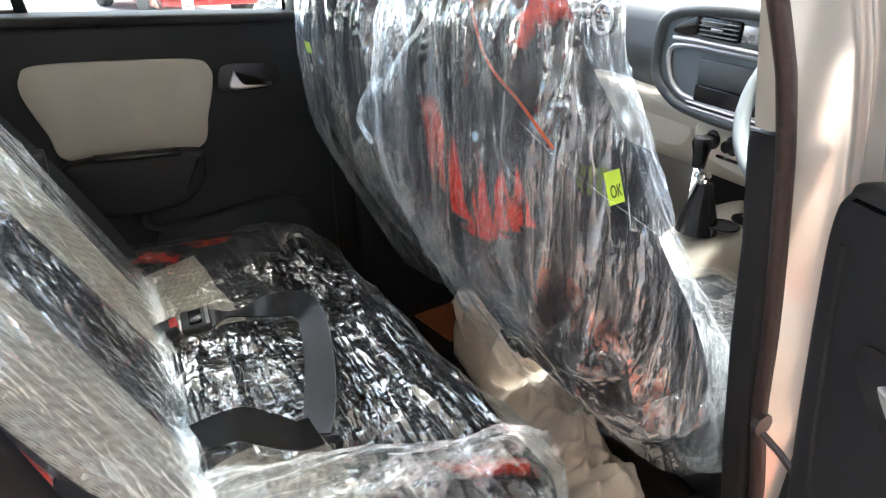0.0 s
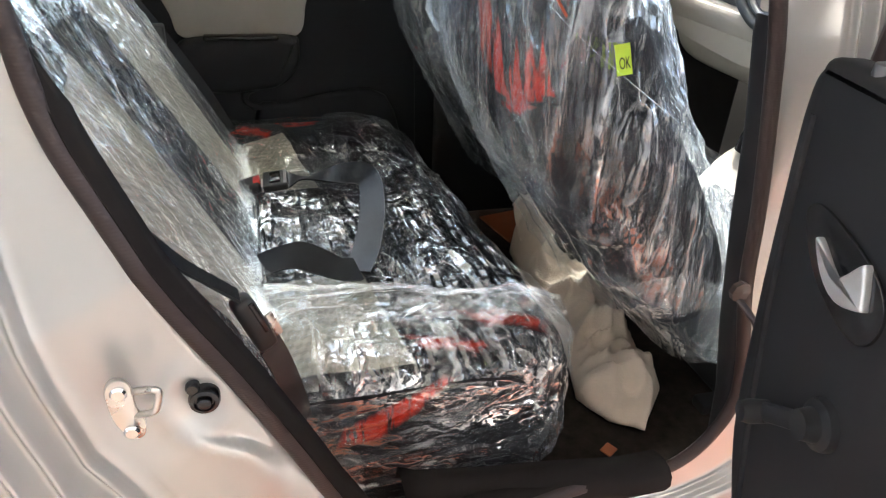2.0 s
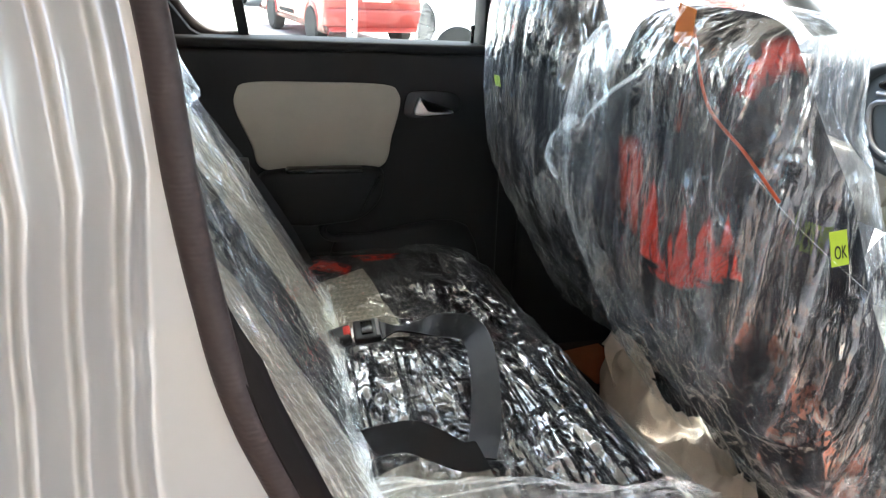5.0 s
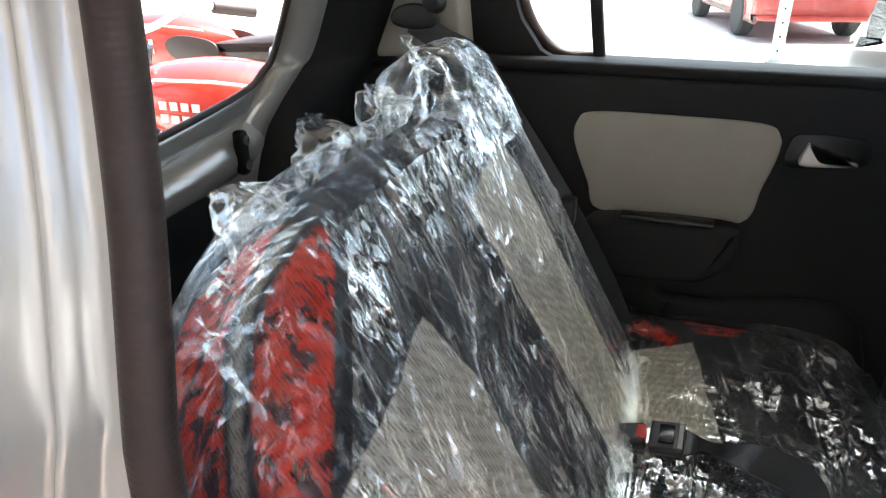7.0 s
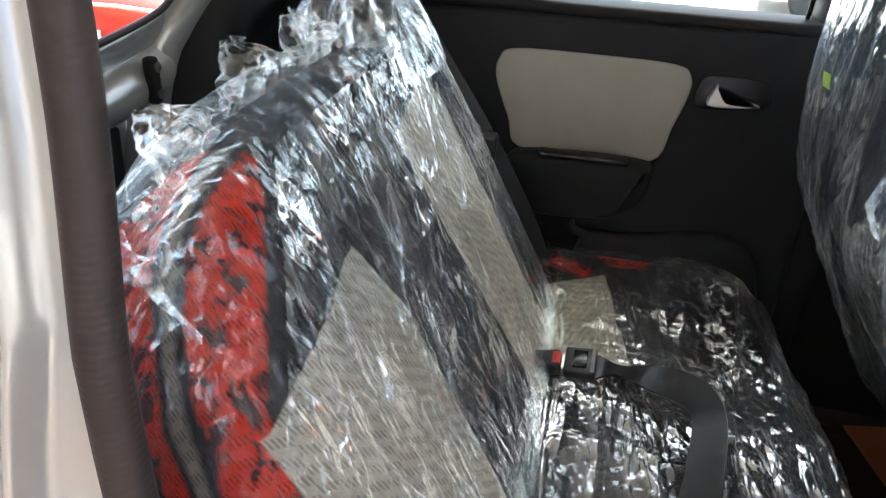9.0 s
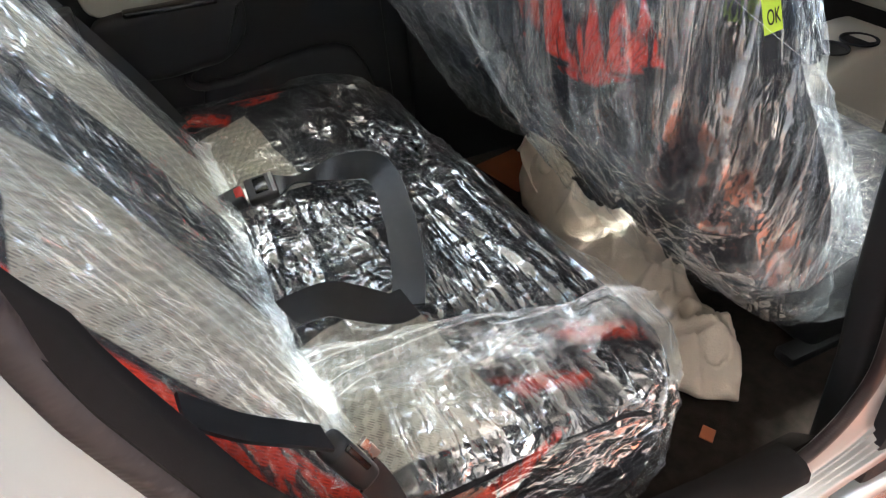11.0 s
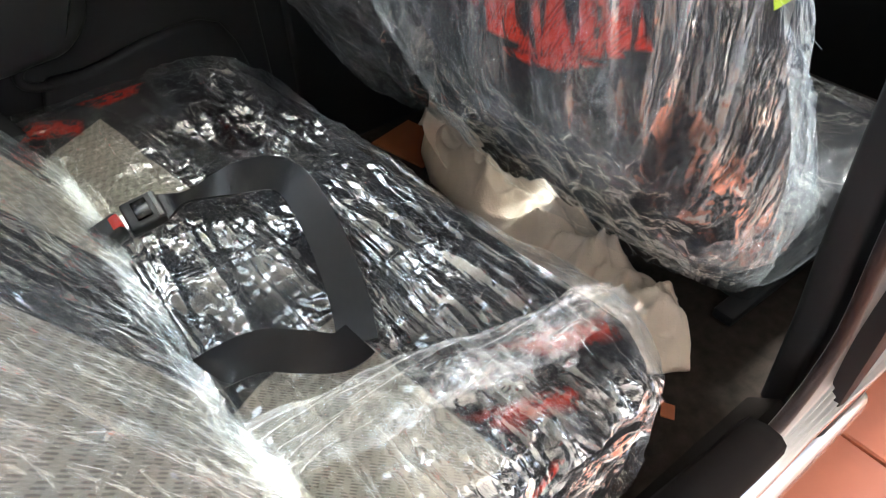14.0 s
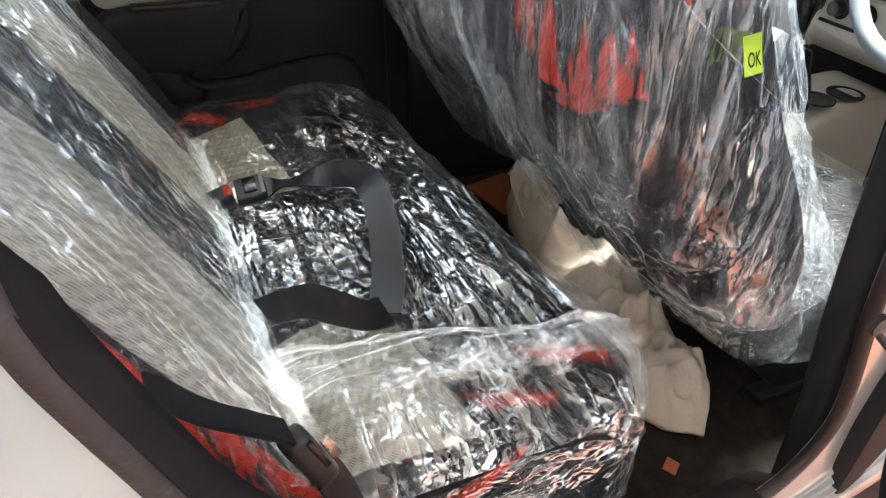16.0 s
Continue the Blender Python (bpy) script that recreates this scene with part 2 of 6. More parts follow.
def seat_cloth(name, patches, base=BLACK_CLOTH):
    """Woven seat cloth: patches are (axes, outline, colour, soft edge)."""
    m, nt, p = mat_new(name)
    v = coords(nt)
    sep = nt.nodes.new("ShaderNodeSeparateXYZ")
    warp = nt.nodes.new("ShaderNodeTexNoise")
    warp.inputs["Scale"].default_value, warp.inputs["Detail"].default_value = 11, 3
    nt.links.new(v, warp.inputs["Vector"])
    sc = nt.nodes.new("ShaderNodeVectorMath")
    sc.operation = "MULTIPLY_ADD"
    sc.inputs[1].default_value, sc.inputs[2].default_value = (0.022, 0.022, 0.022), (-0.011, -0.011, -0.011)
    nt.links.new(warp.outputs["Color"], sc.inputs[0])
    ad = nt.nodes.new("ShaderNodeVectorMath")
    nt.links.new(v, ad.inputs[0])
    nt.links.new(sc.outputs[0], ad.inputs[1])
    nt.links.new(ad.outputs[0], sep.inputs[0])
    col = ramp(nt, noise_node(nt, v, 25, 4), [(0.3, [c * 0.8 for c in base]), (0.7, [c * 1.3 for c in base])])
    for axes, poly, c, soft in patches:
        mask = convex_mask(nt, sep, axes, poly, soft)
        if c[0] > 2.5 * c[1]:
            # the red is woven in broken streaks
            streak = nt.nodes.new("ShaderNodeMapRange")
            streak.inputs["From Min"].default_value, streak.inputs["From Max"].default_value = 0.40, 0.50
            streak.inputs["To Min"].default_value = 0.08
            nt.links.new(noise_node(nt, coords(nt, (1, 1, 0.2)), 60, 3, 0.6, 0.4), streak.inputs["Value"])
            mm = nt.nodes.new("ShaderNodeMath")
            mm.operation = "MULTIPLY"
            nt.links.new(mask, mm.inputs[0])
            nt.links.new(streak.outputs[0], mm.inputs[1])
            mask = mm.outputs[0]
        tint = ramp(nt, noise_node(nt, v, 30, 4), [(0.3, [k * 0.82 for k in c]), (0.7, [min(1, k * 1.12) for k in c])])
        mx = nt.nodes.new("ShaderNodeMix")
        mx.data_type = "RGBA"
        nt.links.new(mask, mx.inputs["Factor"])
        nt.links.new(col, mx.inputs["A"])
        nt.links.new(tint, mx.inputs["B"])
        col = mx.outputs["Result"]
    weave = nt.nodes.new("ShaderNodeTexWave")
    weave.inputs["Scale"].default_value, weave.inputs["Distortion"].default_value = 55, 1.5
    weave.inputs["Detail"].default_value = 2
    nt.links.new(v, weave.inputs["Vector"])
    # short diagonal dashes in staggered blocks
    def along(d, period):
        dot = nt.nodes.new("ShaderNodeVectorMath")
        dot.operation = "DOT_PRODUCT"
        dot.inputs[1].default_value = tuple(k / period for k in d)
        nt.links.new(v, dot.inputs[0])
        saw = nt.nodes.new("ShaderNodeMath")
        saw.operation = "PINGPONG"
        saw.inputs[1].default_value = 1.0
        nt.links.new(dot.outputs["Value"], saw.inputs[0])
        return saw.outputs[0]

    def math_of(op, x, y):
        n = nt.nodes.new("ShaderNodeMath")
        n.operation = op
        for q, k in enumerate((x, y)):
            if isinstance(k, float):
                n.inputs[q].default_value = k
            else:
                nt.links.new(k, n.inputs[q])
        return n.outputs[0]

    dash = math_of("GREATER_THAN", along((1, 1, 0.8), 0.0024), 0.5)
    block = math_of("GREATER_THAN", math_of("MULTIPLY", math_of("SUBTRACT", along((1, -1, -0.8), 0.011), 0.5), math_of("SUBTRACT", along((1, 0.3, 0.5), 0.014), 0.5)), 0.0)
    dashes = math_of("SUBTRACT", 1.0, math_of("MULTIPLY", dash, block))
    shade = nt.nodes.new("ShaderNodeMix")
    shade.data_type, shade.blend_type = "RGBA", "MULTIPLY"
    shade.inputs["Factor"].default_value = 0.42
    nt.links.new(col, shade.inputs["A"])
    nt.links.new(dashes, shade.inputs["B"])
    nt.links.new(shade.outputs["Result"], p.inputs["Base Color"])
    p.inputs["Roughness"].default_value = 0.9
    p.inputs["Specular IOR Level"].default_value = 0.2
    n1 = bump(nt, weave.outputs["Fac"], 0.08, 0.001)
    nt.links.new(bump(nt, noise_node(nt, v, 700, 2), 0.5, 0.0006, n1), p.inputs["Normal"])
    return m


def glass_material():
    m = bpy.data.materials.new("window_glass")
    m.use_nodes = True
    nt = m.node_tree
    nt.nodes.remove(nt.nodes["Principled BSDF"])
    a = nt.nodes.new("ShaderNodeBsdfTransparent")
    a.inputs[0].default_value = (0.9, 0.94, 0.92, 1)
    b = nt.nodes.new("ShaderNodeBsdfGlossy")
    b.inputs["Roughness"].default_value = 0.02
    f = nt.nodes.new("ShaderNodeLayerWeight")
    f.inputs["Blend"].default_value = 0.5
    pw = nt.nodes.new("ShaderNodeMath")
    pw.operation = "POWER"
    pw.inputs[1].default_value = 5.0
    nt.links.new(f.outputs["Facing"], pw.inputs[0])
    ma = nt.nodes.new("ShaderNodeMath")
    ma.operation, ma.use_clamp = "MULTIPLY_ADD", True
    ma.inputs[1].default_value, ma.inputs[2].default_value = 0.9, 0.04
    nt.links.new(pw.outputs[0], ma.inputs[0])
    mx = nt.nodes.new("ShaderNodeMixShader")
    nt.links.new(ma.outputs[0], mx.inputs[0])
    nt.links.new(a.outputs[0], mx.inputs[1])
    nt.links.new(b.outputs[0], mx.inputs[2])
    nt.links.new(mx.outputs[0], nt.nodes["Material Output"].inputs["Surface"])
    return m


GLASS = glass_material()
BELT = grained("black_seat_belt_webbing", (0.012, 0.012, 0.013), 0.36, 0.1, 30, 1500, 0.25, spec=0.55)
BUCKLE_BLACK = grained("black_buckle_plastic", (0.02, 0.02, 0.02), 0.4, 0.1, 30, 900, 0.2)
TONGUE_GREY = grained("grey_stamped_plastic", (0.22, 0.22, 0.22), 0.4, 0.08, 40, 600, 0.1)
BUCKLE_RED = grained("red_release_button", (0.62, 0.03, 0.02), 0.35, 0.08, 40, 600, 0.05)
# the sack's cream has the peach cast of the side light mixed in
PAPER_SACK = grained("cream_paper_sack", (0.82, 0.69, 0.57), 0.6, 0.08, 14, 250, 0.6, depth=0.002)
CARD_ORANGE = grained("orange_brown_card", (0.36, 0.10, 0.035), 0.7, 0.12, 14, 300, 0.3)
LABEL_GREEN = grained("lime_green_sticker", (0.50, 0.72, 0.06), 0.5, 0.05, 40, 300, 0.1)
INK = grained("black_ink", (0.01, 0.01, 0.01), 0.6, 0.05, 40, 300, 0.0)
CREAM_PLASTIC = grained("cream_console_plastic", (0.56, 0.52, 0.44), 0.5, 0.05, 8, 900, 0.25)
DARK_GLOSS = grained("gloss_black_plastic", (0.012, 0.012, 0.013), 0.2, 0.1, 8, 500, 0.05)
BAR_WHITE = grained("white_marking", (0.8, 0.78, 0.74), 0.5, 0.04, 20, 300, 0.0)


# ---- mesh helpers ----
def thing(name, label, category, group="", kind="", at=(0, 0, 0)):
    ob = new(name)
    ob.location = at
    bpy.context.view_layer.update()
    return tagged(ob, label, category, group, kind)


def smooth_mesh(me, angle=35):
    me.polygons.foreach_set("use_smooth", [True] * len(me.polygons))
    me.set_sharp_from_angle(angle=radians(angle))


def part(name, bm, material, parent=None, label="", angle=35, solid=0.0):
    me = bpy.data.meshes.new(name)
    bmesh.ops.recalc_face_normals(bm, faces=bm.faces)
    bm.to_mesh(me)
    bm.free()
    smooth_mesh(me, angle)
    for m in (material if isinstance(material, (list, tuple)) else [material]):
        me.materials.append(m)
    ob = new(name, me)
    if parent is not None:
        ob.parent = parent
        ob.matrix_parent_inverse = Matrix.Translation(-Vector(parent.matrix_world.translation)) if parent.type == "EMPTY" else parent.matrix_world.inverted()
    if label:
        ob["label"] = label
    if solid:
        mod = ob.modifiers.new("thickness", "SOLIDIFY")
        mod.thickness, mod.offset = solid, 0
    return ob


def box(c, s, bevel=0.0, seg=2, m=None, bm=None):
    """A box with rounded edges, centre c and size s."""
    b = bmesh.new()
    bmesh.ops.create_cube(b, size=1)
    bmesh.ops.scale(b, vec=s, verts=b.verts)
    if bevel:
        bmesh.ops.bevel(b, geom=b.edges[:], offset=bevel, segments=seg, affect="EDGES", profile=0.5)
    if m is not None:
        bmesh.ops.transform(b, matrix=m, verts=b.verts)
    bmesh.ops.translate(b, vec=c, verts=b.verts)
    return merge(bm, b)


def merge(bm, b):
    if bm is None:
        return b
    me = bpy.data.meshes.new("tmp")
    b.to_mesh(me)
    b.free()
    bm.from_mesh(me)
    bpy.data.meshes.remove(me)
    return bm


def prism(pts, axis, lo, hi, bevel=0.0, seg=2, bm=None):
    """A closed outline in the plane across axis, drawn out from lo to hi."""
    b = bmesh.new()
    def put(p, h):
        q = list(p)
        q.insert("xyz".index(axis), h)
        return b.verts.new(q)
    a = [put(p, lo) for p in pts]
    d = [put(p, hi) for p in pts]
    b.faces.new(a)
    b.faces.new(d[::-1])
    for i in range(len(pts)):
        j = (i + 1) % len(pts)
        b.faces.new((a[i], d[i], d[j], a[j]))
    bmesh.ops.recalc_face_normals(b, faces=b.faces)
    if bevel:
        es = [e for f in b.faces if len(f.verts) == len(pts) for e in f.edges]
        bmesh.ops.bevel(b, geom=list(set(es)), offset=bevel, segments=seg, affect="EDGES", profile=0.5)
    return merge(bm, b)


def curve_pts(pts, n=8, closed=False):
    """A smooth line (Catmull-Rom) through the points given."""
    P = [Vector(p) for p in pts]
    k = len(P)
    out = []
    for i in range(k if closed else k - 1):
        if closed:
            a, b, c, d = P[i - 1], P[i], P[(i + 1) % k], P[(i + 2) % k]
        else:
            a, b, c, d = P[max(i - 1, 0)], P[i], P[i + 1], P[min(i + 2, k - 1)]
        for s in range(n):
            t = s / n
            out.append(0.5 * (2 * b + (c - a) * t + (2 * a - 5 * b + 4 * c - d) * t * t + (3 * b - a - 3 * c + d) * t ** 3))
    if not closed:
        out.append(P[-1])
    return out


def loft(rings, closed=True, cap=False, bm=None, loop=False):
    """A skin over rings of equally many points."""
    b = bmesh.new()
    vs = [[b.verts.new(p) for p in r] for r in rings]
    n = len(rings[0])
    for i in range(len(vs) if loop else len(vs) - 1):
        u, w = vs[i], vs[(i + 1) % len(vs)]
        for j in range(n if closed else n - 1):
            k = (j + 1) % n
            b.faces.new((u[j], u[k], w[k], w[j]))
    if cap:
        b.faces.new(vs[0][::-1])
        b.faces.new(vs[-1])
    return merge(bm, b)


def tube(pts, r, n=8, bm=None, closed=False, cap=True, flat=1.0):
    """A round bar along a line; r is a number or a function of 0..1."""
    P = [Vector(p) for p in pts]
    rings = []
    up = None
    for i, p in enumerate(P):
        d = (P[(i + 1) % len(P)] - P[i - 1]) if closed else (P[min(i + 1, len(P) - 1)] - P[max(i - 1, 0)])
        d.normalize()
        if up is None:
            up = Vector((0, 0, 1)) if abs(d.z) < 0.9 else Vector((0, 1, 0))
        x = d.cross(up).normalized()
        up = x.cross(d).normalized()
        q = r(i / max(1, len(P) - 1)) if callable(r) else r
        rings.append([p + q * (math.cos(a) * x + flat * math.sin(a) * up) for a in (2 * math.pi * k / n for k in range(n))])
    return loft(rings, True, cap and not closed, bm, closed)


def lathe(profile, centre, axis="z", n=24, bm=None):
    """A turned shape from (radius, height) pairs."""
    rings = []
    for r, h in profile:
        ring = []
        for k in range(n):
            a = 2 * math.pi * k / n
            u, v = r * math.cos(a), r * math.sin(a)
            o = {"z": (u, v, h), "y": (u, h, v), "x": (h, u, v)}[axis]
            ring.append(Vector(centre) + Vector(o))
        rings.append(ring)
    return loft(rings, True, True, bm)


def sheet(f, nu, nv, bm=None):
    """A grid skin f(u, v) with u and v from 0 to 1."""
    return loft([[Vector(f(i / nu, j / nv)) for j in range(nv + 1)] for i in range(nu + 1)], False, False, bm)


def lerp(a, b, t):
    return a + (b - a) * t


def steps(x, table):
    """Straight-line interpolation in a table of (x, y)."""
    if x <= table[0][0]:
        return table[0][1]
    for (a, p), (b, q) in zip(table, table[1:]):
        if x <= b:
            return lerp(p, q, (x - a) / (b - a))
    return table[-1][1]


def rounded_xy(pts, n=5):
    return [(p.x, p.y) for p in curve_pts([(a, b, 0) for a, b in pts], n, True)]


# ---- ground ----
def ground_material():
    m, nt, p = mat_new("sunlit_concrete")
    v = coords(nt)
    a = noise_node(nt, v, 0.35, 6, 0.6)
    c = ramp(nt, a, [(0.3, (0.42, 0.40, 0.37)), (0.7, (0.56, 0.54, 0.50))])
    nt.links.new(c, p.inputs["Base Color"])
    p.inputs["Roughness"].default_value = 0.9
    nt.links.new(bump(nt, noise_node(nt, v, 60, 6), 0.4, 0.004), p.inputs["Normal"])
    return m


GROUND = ground_material()
gb = bmesh.new()
bmesh.ops.create_grid(gb, x_segments=2, y_segments=2, size=900)
ground = tagged(part("ground", gb, GROUND), "pale sunlit concrete forecourt ground", "ground", kind="structure")

TILE_TINTS = [grained("white_paving_tile", (0.72, 0.69, 0.63), 0.6, 0.06, 6, 250, 0.3), grained("peach_paving_tile", (0.58, 0.43, 0.33), 0.6, 0.08, 6, 250, 0.3), grained("grey_paving_tile", (0.40, 0.40, 0.39), 0.6, 0.08, 6, 250, 0.3), grained("terracotta_paving_tile", (0.50, 0.16, 0.08), 0.6, 0.1, 6, 250, 0.3)]
paving = thing("pavement", "white, peach and grey paving tiles beside the car", "pavement", kind="structure")
part("mortar_bed", box((0.9, -1.05, 0.004), (5.4, 4.3, 0.006), 0.0), grained("mortar", (0.30, 0.28, 0.25), 0.9, 0.15, 9, 200, 0.5), paving)
TILE_MESHES = []
for tint in TILE_TINTS:
    tb_ = box((0, 0, 0), (0.292, 0.292, 0.02), 0.004, 1)
    me_ = bpy.data.meshes.new("paving_tile")
    tb_.to_mesh(me_)
    tb_.free()
    me_.materials.append(tint)
    TILE_MESHES.append(me_)
rng = random.Random(5)
for i in range(17):
    for k in range(14):
        row = (i * 2 + k * 3) % 5
        # rows 9 and 10 are terracotta, added to redden the sill's reflection
        tile = new("paving_tile", TILE_MESHES[3 if k in (9, 10) and i > 5 else 0 if row == 0 else 1 if row in (1, 3, 4) else rng.choice((0, 2, 3))])
        tile.location = (-1.55 + 0.3 * i, -3.0 + 0.3 * k, 0.012 + rng.uniform(-0.001, 0.001))
        tile.parent = paving

# unseen rendered wall added behind the open side to bounce light and block sky
part("mortar_strip", box((0.9, -3.35, 0.004), (5.4, 0.25, 0.006)), GROUND, paving)
wall = tagged(part("bounce_wall", box((2.0, -4.6, 2.1), (26, 0.25, 4.2), 0.01), grained("cream_render", (0.42, 0.415, 0.41), 0.85, 0.07, 1.2, 90, 0.4, depth=0.003)), "unseen plain cream wall added to bounce light", "wall", kind="structure")

# unseen slab added above the camera to cut the near side's light
tagged(part("ceiling", box((-1.5, -2.1, 3.6), (9.0, 5.2, 0.16), 0.01), grained("shade_slab_white", (0.62, 0.60, 0.57), 0.85, 0.05, 1.5, 90, 0.3)), "plain unseen slab added to shade the near side", "ceiling", kind="structure")

# ---- the car's shell ----
car = thing("car_body", "pearl white hatchback body with an open rear door", "car")
APERTURE = [(0.13, 1.32), (0.146, 1.25), (0.160, 1.17), (0.169, 1.09), (0.180, 1.02), (0.195, 0.965), (0.230, 0.885), (0.265, 0.81), (0.312, 0.723), (0.361, 0.623), (0.407, 0.525), (0.451, 0.446), (0.523, 0.408), (0.631, 0.389), (0.747, 0.374),
            (0.853, 0.355), (0.923, 0.354), (0.976, 0.391), (1.010, 0.462), (1.005, 0.541), (0.967, 0.682), (0.947, 0.808), (0.916, 0.954), (0.892, 1.046), (0.851, 1.160), (0.80, 1.27), (0.68, 1.35), (0.44, 1.38), (0.22, 1.38)]


def plane_y(x, z):
    """How far in the door opening's edge lies at a place on it."""
    rear = steps(z, [(0.85, 0.05), (0.95, 0.075), (1.02, 0.104), (1.09, 0.118), (1.17, 0.142), (1.25, 0.165), (1.38, 0.195)])
    front = steps(z, [(0.4, 0.145), (1.1, 0.15), (1.36, 0.18)])
    return lerp(rear, front, min(1, max(0, (x - 0.40) / 0.45)))


def wide(x, z):
    """Where the inner trim beside the seal is broad: low down and along the middle pillar."""
    return steps(x, [(0.6, 1.0), (0.85, 0.12)]) if x > 0.5 else steps(z, [(0.97, 1.0), (1.04, 0.10)])


def ring_offset(loop, off, dy=0.0, trim=False):
    """The opening's line moved outwards by off and inwards into the car by dy."""
    n = len(loop)
    out = []
    for i in range(n):
        d = (loop[(i + 1) % n] - loop[i - 1]).normalized()
        w = wide(loop[i].x, loop[i].y) if trim else 1
        k = off * w * (0.6 if off > 0 and loop[i].x > 0.8 else 1)
        out.append(Vector((loop[i].x + k * d.y * SIGN, plane_y(loop[i].x, loop[i].y) + dy * w * (1 if dy > 0 or loop[i].x < 0.7 else 0.6), loop[i].y - k * d.x * SIGN)))
    return out


SIGN = 1
LOOP = [Vector((p.x, p.y)) for p in curve_pts([(x, z, 0) for x, z in APERTURE], 18, True)]
if max(p.x for p in ring_offset(LOOP, 0.1)) < max(p.x for p in LOOP):
    SIGN = -1
JAMB = [(-0.002, 0.010), (0.006, 0.002)] + [(lerp(0.010, 0.115, k / 20), lerp(-0.004, -0.026, k / 20)) for k in range(21)] + [(0.124, -0.030)]
# three pressed folds run round the opening outside the flat of the jamb
for k in range(40):
    s = k / 39
    JAMB.append((0.126 + 0.062 * s, -0.032 - 0.066 * s - 0.0070 * math.sin(3.2 * 2 * math.pi * s)))
JAMB += [(0.21, -0.110), (0.25, -0.110)]


def pressing(p):
    """The dish round the rubber stop and the ledge pressed into the jamb below it."""
    r = math.hypot(p.x - 0.2815, p.z - 0.716)
    dish = 0.004 * math.exp(-(r / 0.020) ** 2) - 0.0045 * math.exp(-((r - 0.036) / 0.010) ** 2)
    a = Vector((0.268, 0.687))
    d = Vector((0.379, 0.617)) - a
    q = Vector((p.x, p.z)) - a
    s, below = q.dot(d) / d.length, (d.y * q.x - d.x * q.y) / d.length
    ledge = -0.011 * math.exp(-max(0.0, below - 0.012) / 0.05) * min(1.0, max(0.0, below / 0.012)) * min(1.0, max(0.0, (s + 0.02) / 0.03)) * min(1.0, max(0.0, (0.16 - s) / 0.06))
    return dish + ledge


def jamb_ring(off, dy):
    """The jamb's flat is broad low down at the rear and narrows to nothing up the pillar."""
    full = ring_offset(LOOP, off, dy)
    out = []
    for p, q in zip(LOOP, full):
        w = steps(p.y, [(0.55, 1.0), (0.75, 1.0), (0.90, 0.62), (1.0, 0.30), (1.1, 0.12)]) if p.x < 0.45 and p.y > 0.5 and off > 0.006 else 1.0
        base = Vector((p.x, plane_y(p.x, p.y), p.y))
        flat = min(off, 0.124)
        k = (flat * w + off - flat) / max(off, 1e-6) if off > 0.006 else 1.0
        edge = -0.030 if off > 0.124 else dy
        step = Vector((base.x + (q.x - base.x) * k, q.y - (edge - edge * w) * (1 if dy < 0 else 0), base.z + (q.z - base.z) * k))
        # along the sill the jamb is narrow and falls away steeply
        low = steps(p.y, [(0.36, 1.0), (0.50, 0.0)]) * steps(p.x, [(0.42, 0.0), (0.55, 1.0)])
        if low > 0 and off > 0:
            step.y = lerp(step.y, base.y + (step.y - base.y) * 0.5, low)
            step.z = lerp(step.z, base.z + (step.z - base.z) * 0.55, low)
        if 0.012 < off < 0.112:
            step.y += pressing(step) * min(1.0, (off - 0.012) / 0.02)
        out.append(step)
    return out


part("door_jamb", loft([jamb_ring(o, y) for o, y in JAMB], True), PAINT, car, "pearl white painted door jamb", 60)
part("door_seal", tube(ring_offset(LOOP, 0.0, 0.0), 0.0095, 10, closed=True), SEAL, car, "dark ribbed rubber door seal", 60)
trim_ring = loft([ring_offset(LOOP, o, y, True) for o, y in ((0.008, -0.002), (-0.008, -0.004), (-0.011, 0.004), (-0.013, 0.014), (-0.014, 0.032))], True)
part("aperture_trim", trim_ring, TRIM_MATT, car, "", 60, 0.003)
part("floor_pan", box((0.75, 0.74, 0.235), (2.9, 1.22, 0.03), 0.004), CARPET, car, "dark carpeted floor")
part("headliner", sheet(lambda u, v: (lerp(-0.42, 1.28, u), lerp(0.16, 1.24, v), 1.40 + 0.05 * math.sin(math.pi * v) * math.sin(math.pi * min(1, u + 0.15))), 16, 12), HEADLINER, car, "beige felt headliner", 60, 0.02)
part("roof_skin", sheet(lambda u, v: (lerp(-0.55, 1.31, u), lerp(0.02, 1.40, v), 1.45 + 0.05 * math.sin(math.pi * v)), 12, 12), PAINT, car, "", 60, 0.02)

# middle pillar on the open side, with its inner trim
part("pillar_trim", prism([(1.06, 0.235), (1.15, 0.235), (1.096, 0.881), (1.049, 1.028), (0.916, 1.028), (0.918, 1.005), (0.944, 0.89), (0.964, 0.758), (0.997, 0.589), (1.031, 0.449)], "y", 0.17, 0.216, 0.012, 3), TRIM_BLACK, car, "charcoal middle pillar trim")
part("upper_pillar_trim", prism([(0.916, 1.032), (1.046, 1.032), (1.02, 1.40), (0.84, 1.40), (0.885, 1.16)], "y", 0.172, 0.212, 0.012, 3), TRIM_BEIGE, car, "beige upper pillar trim")
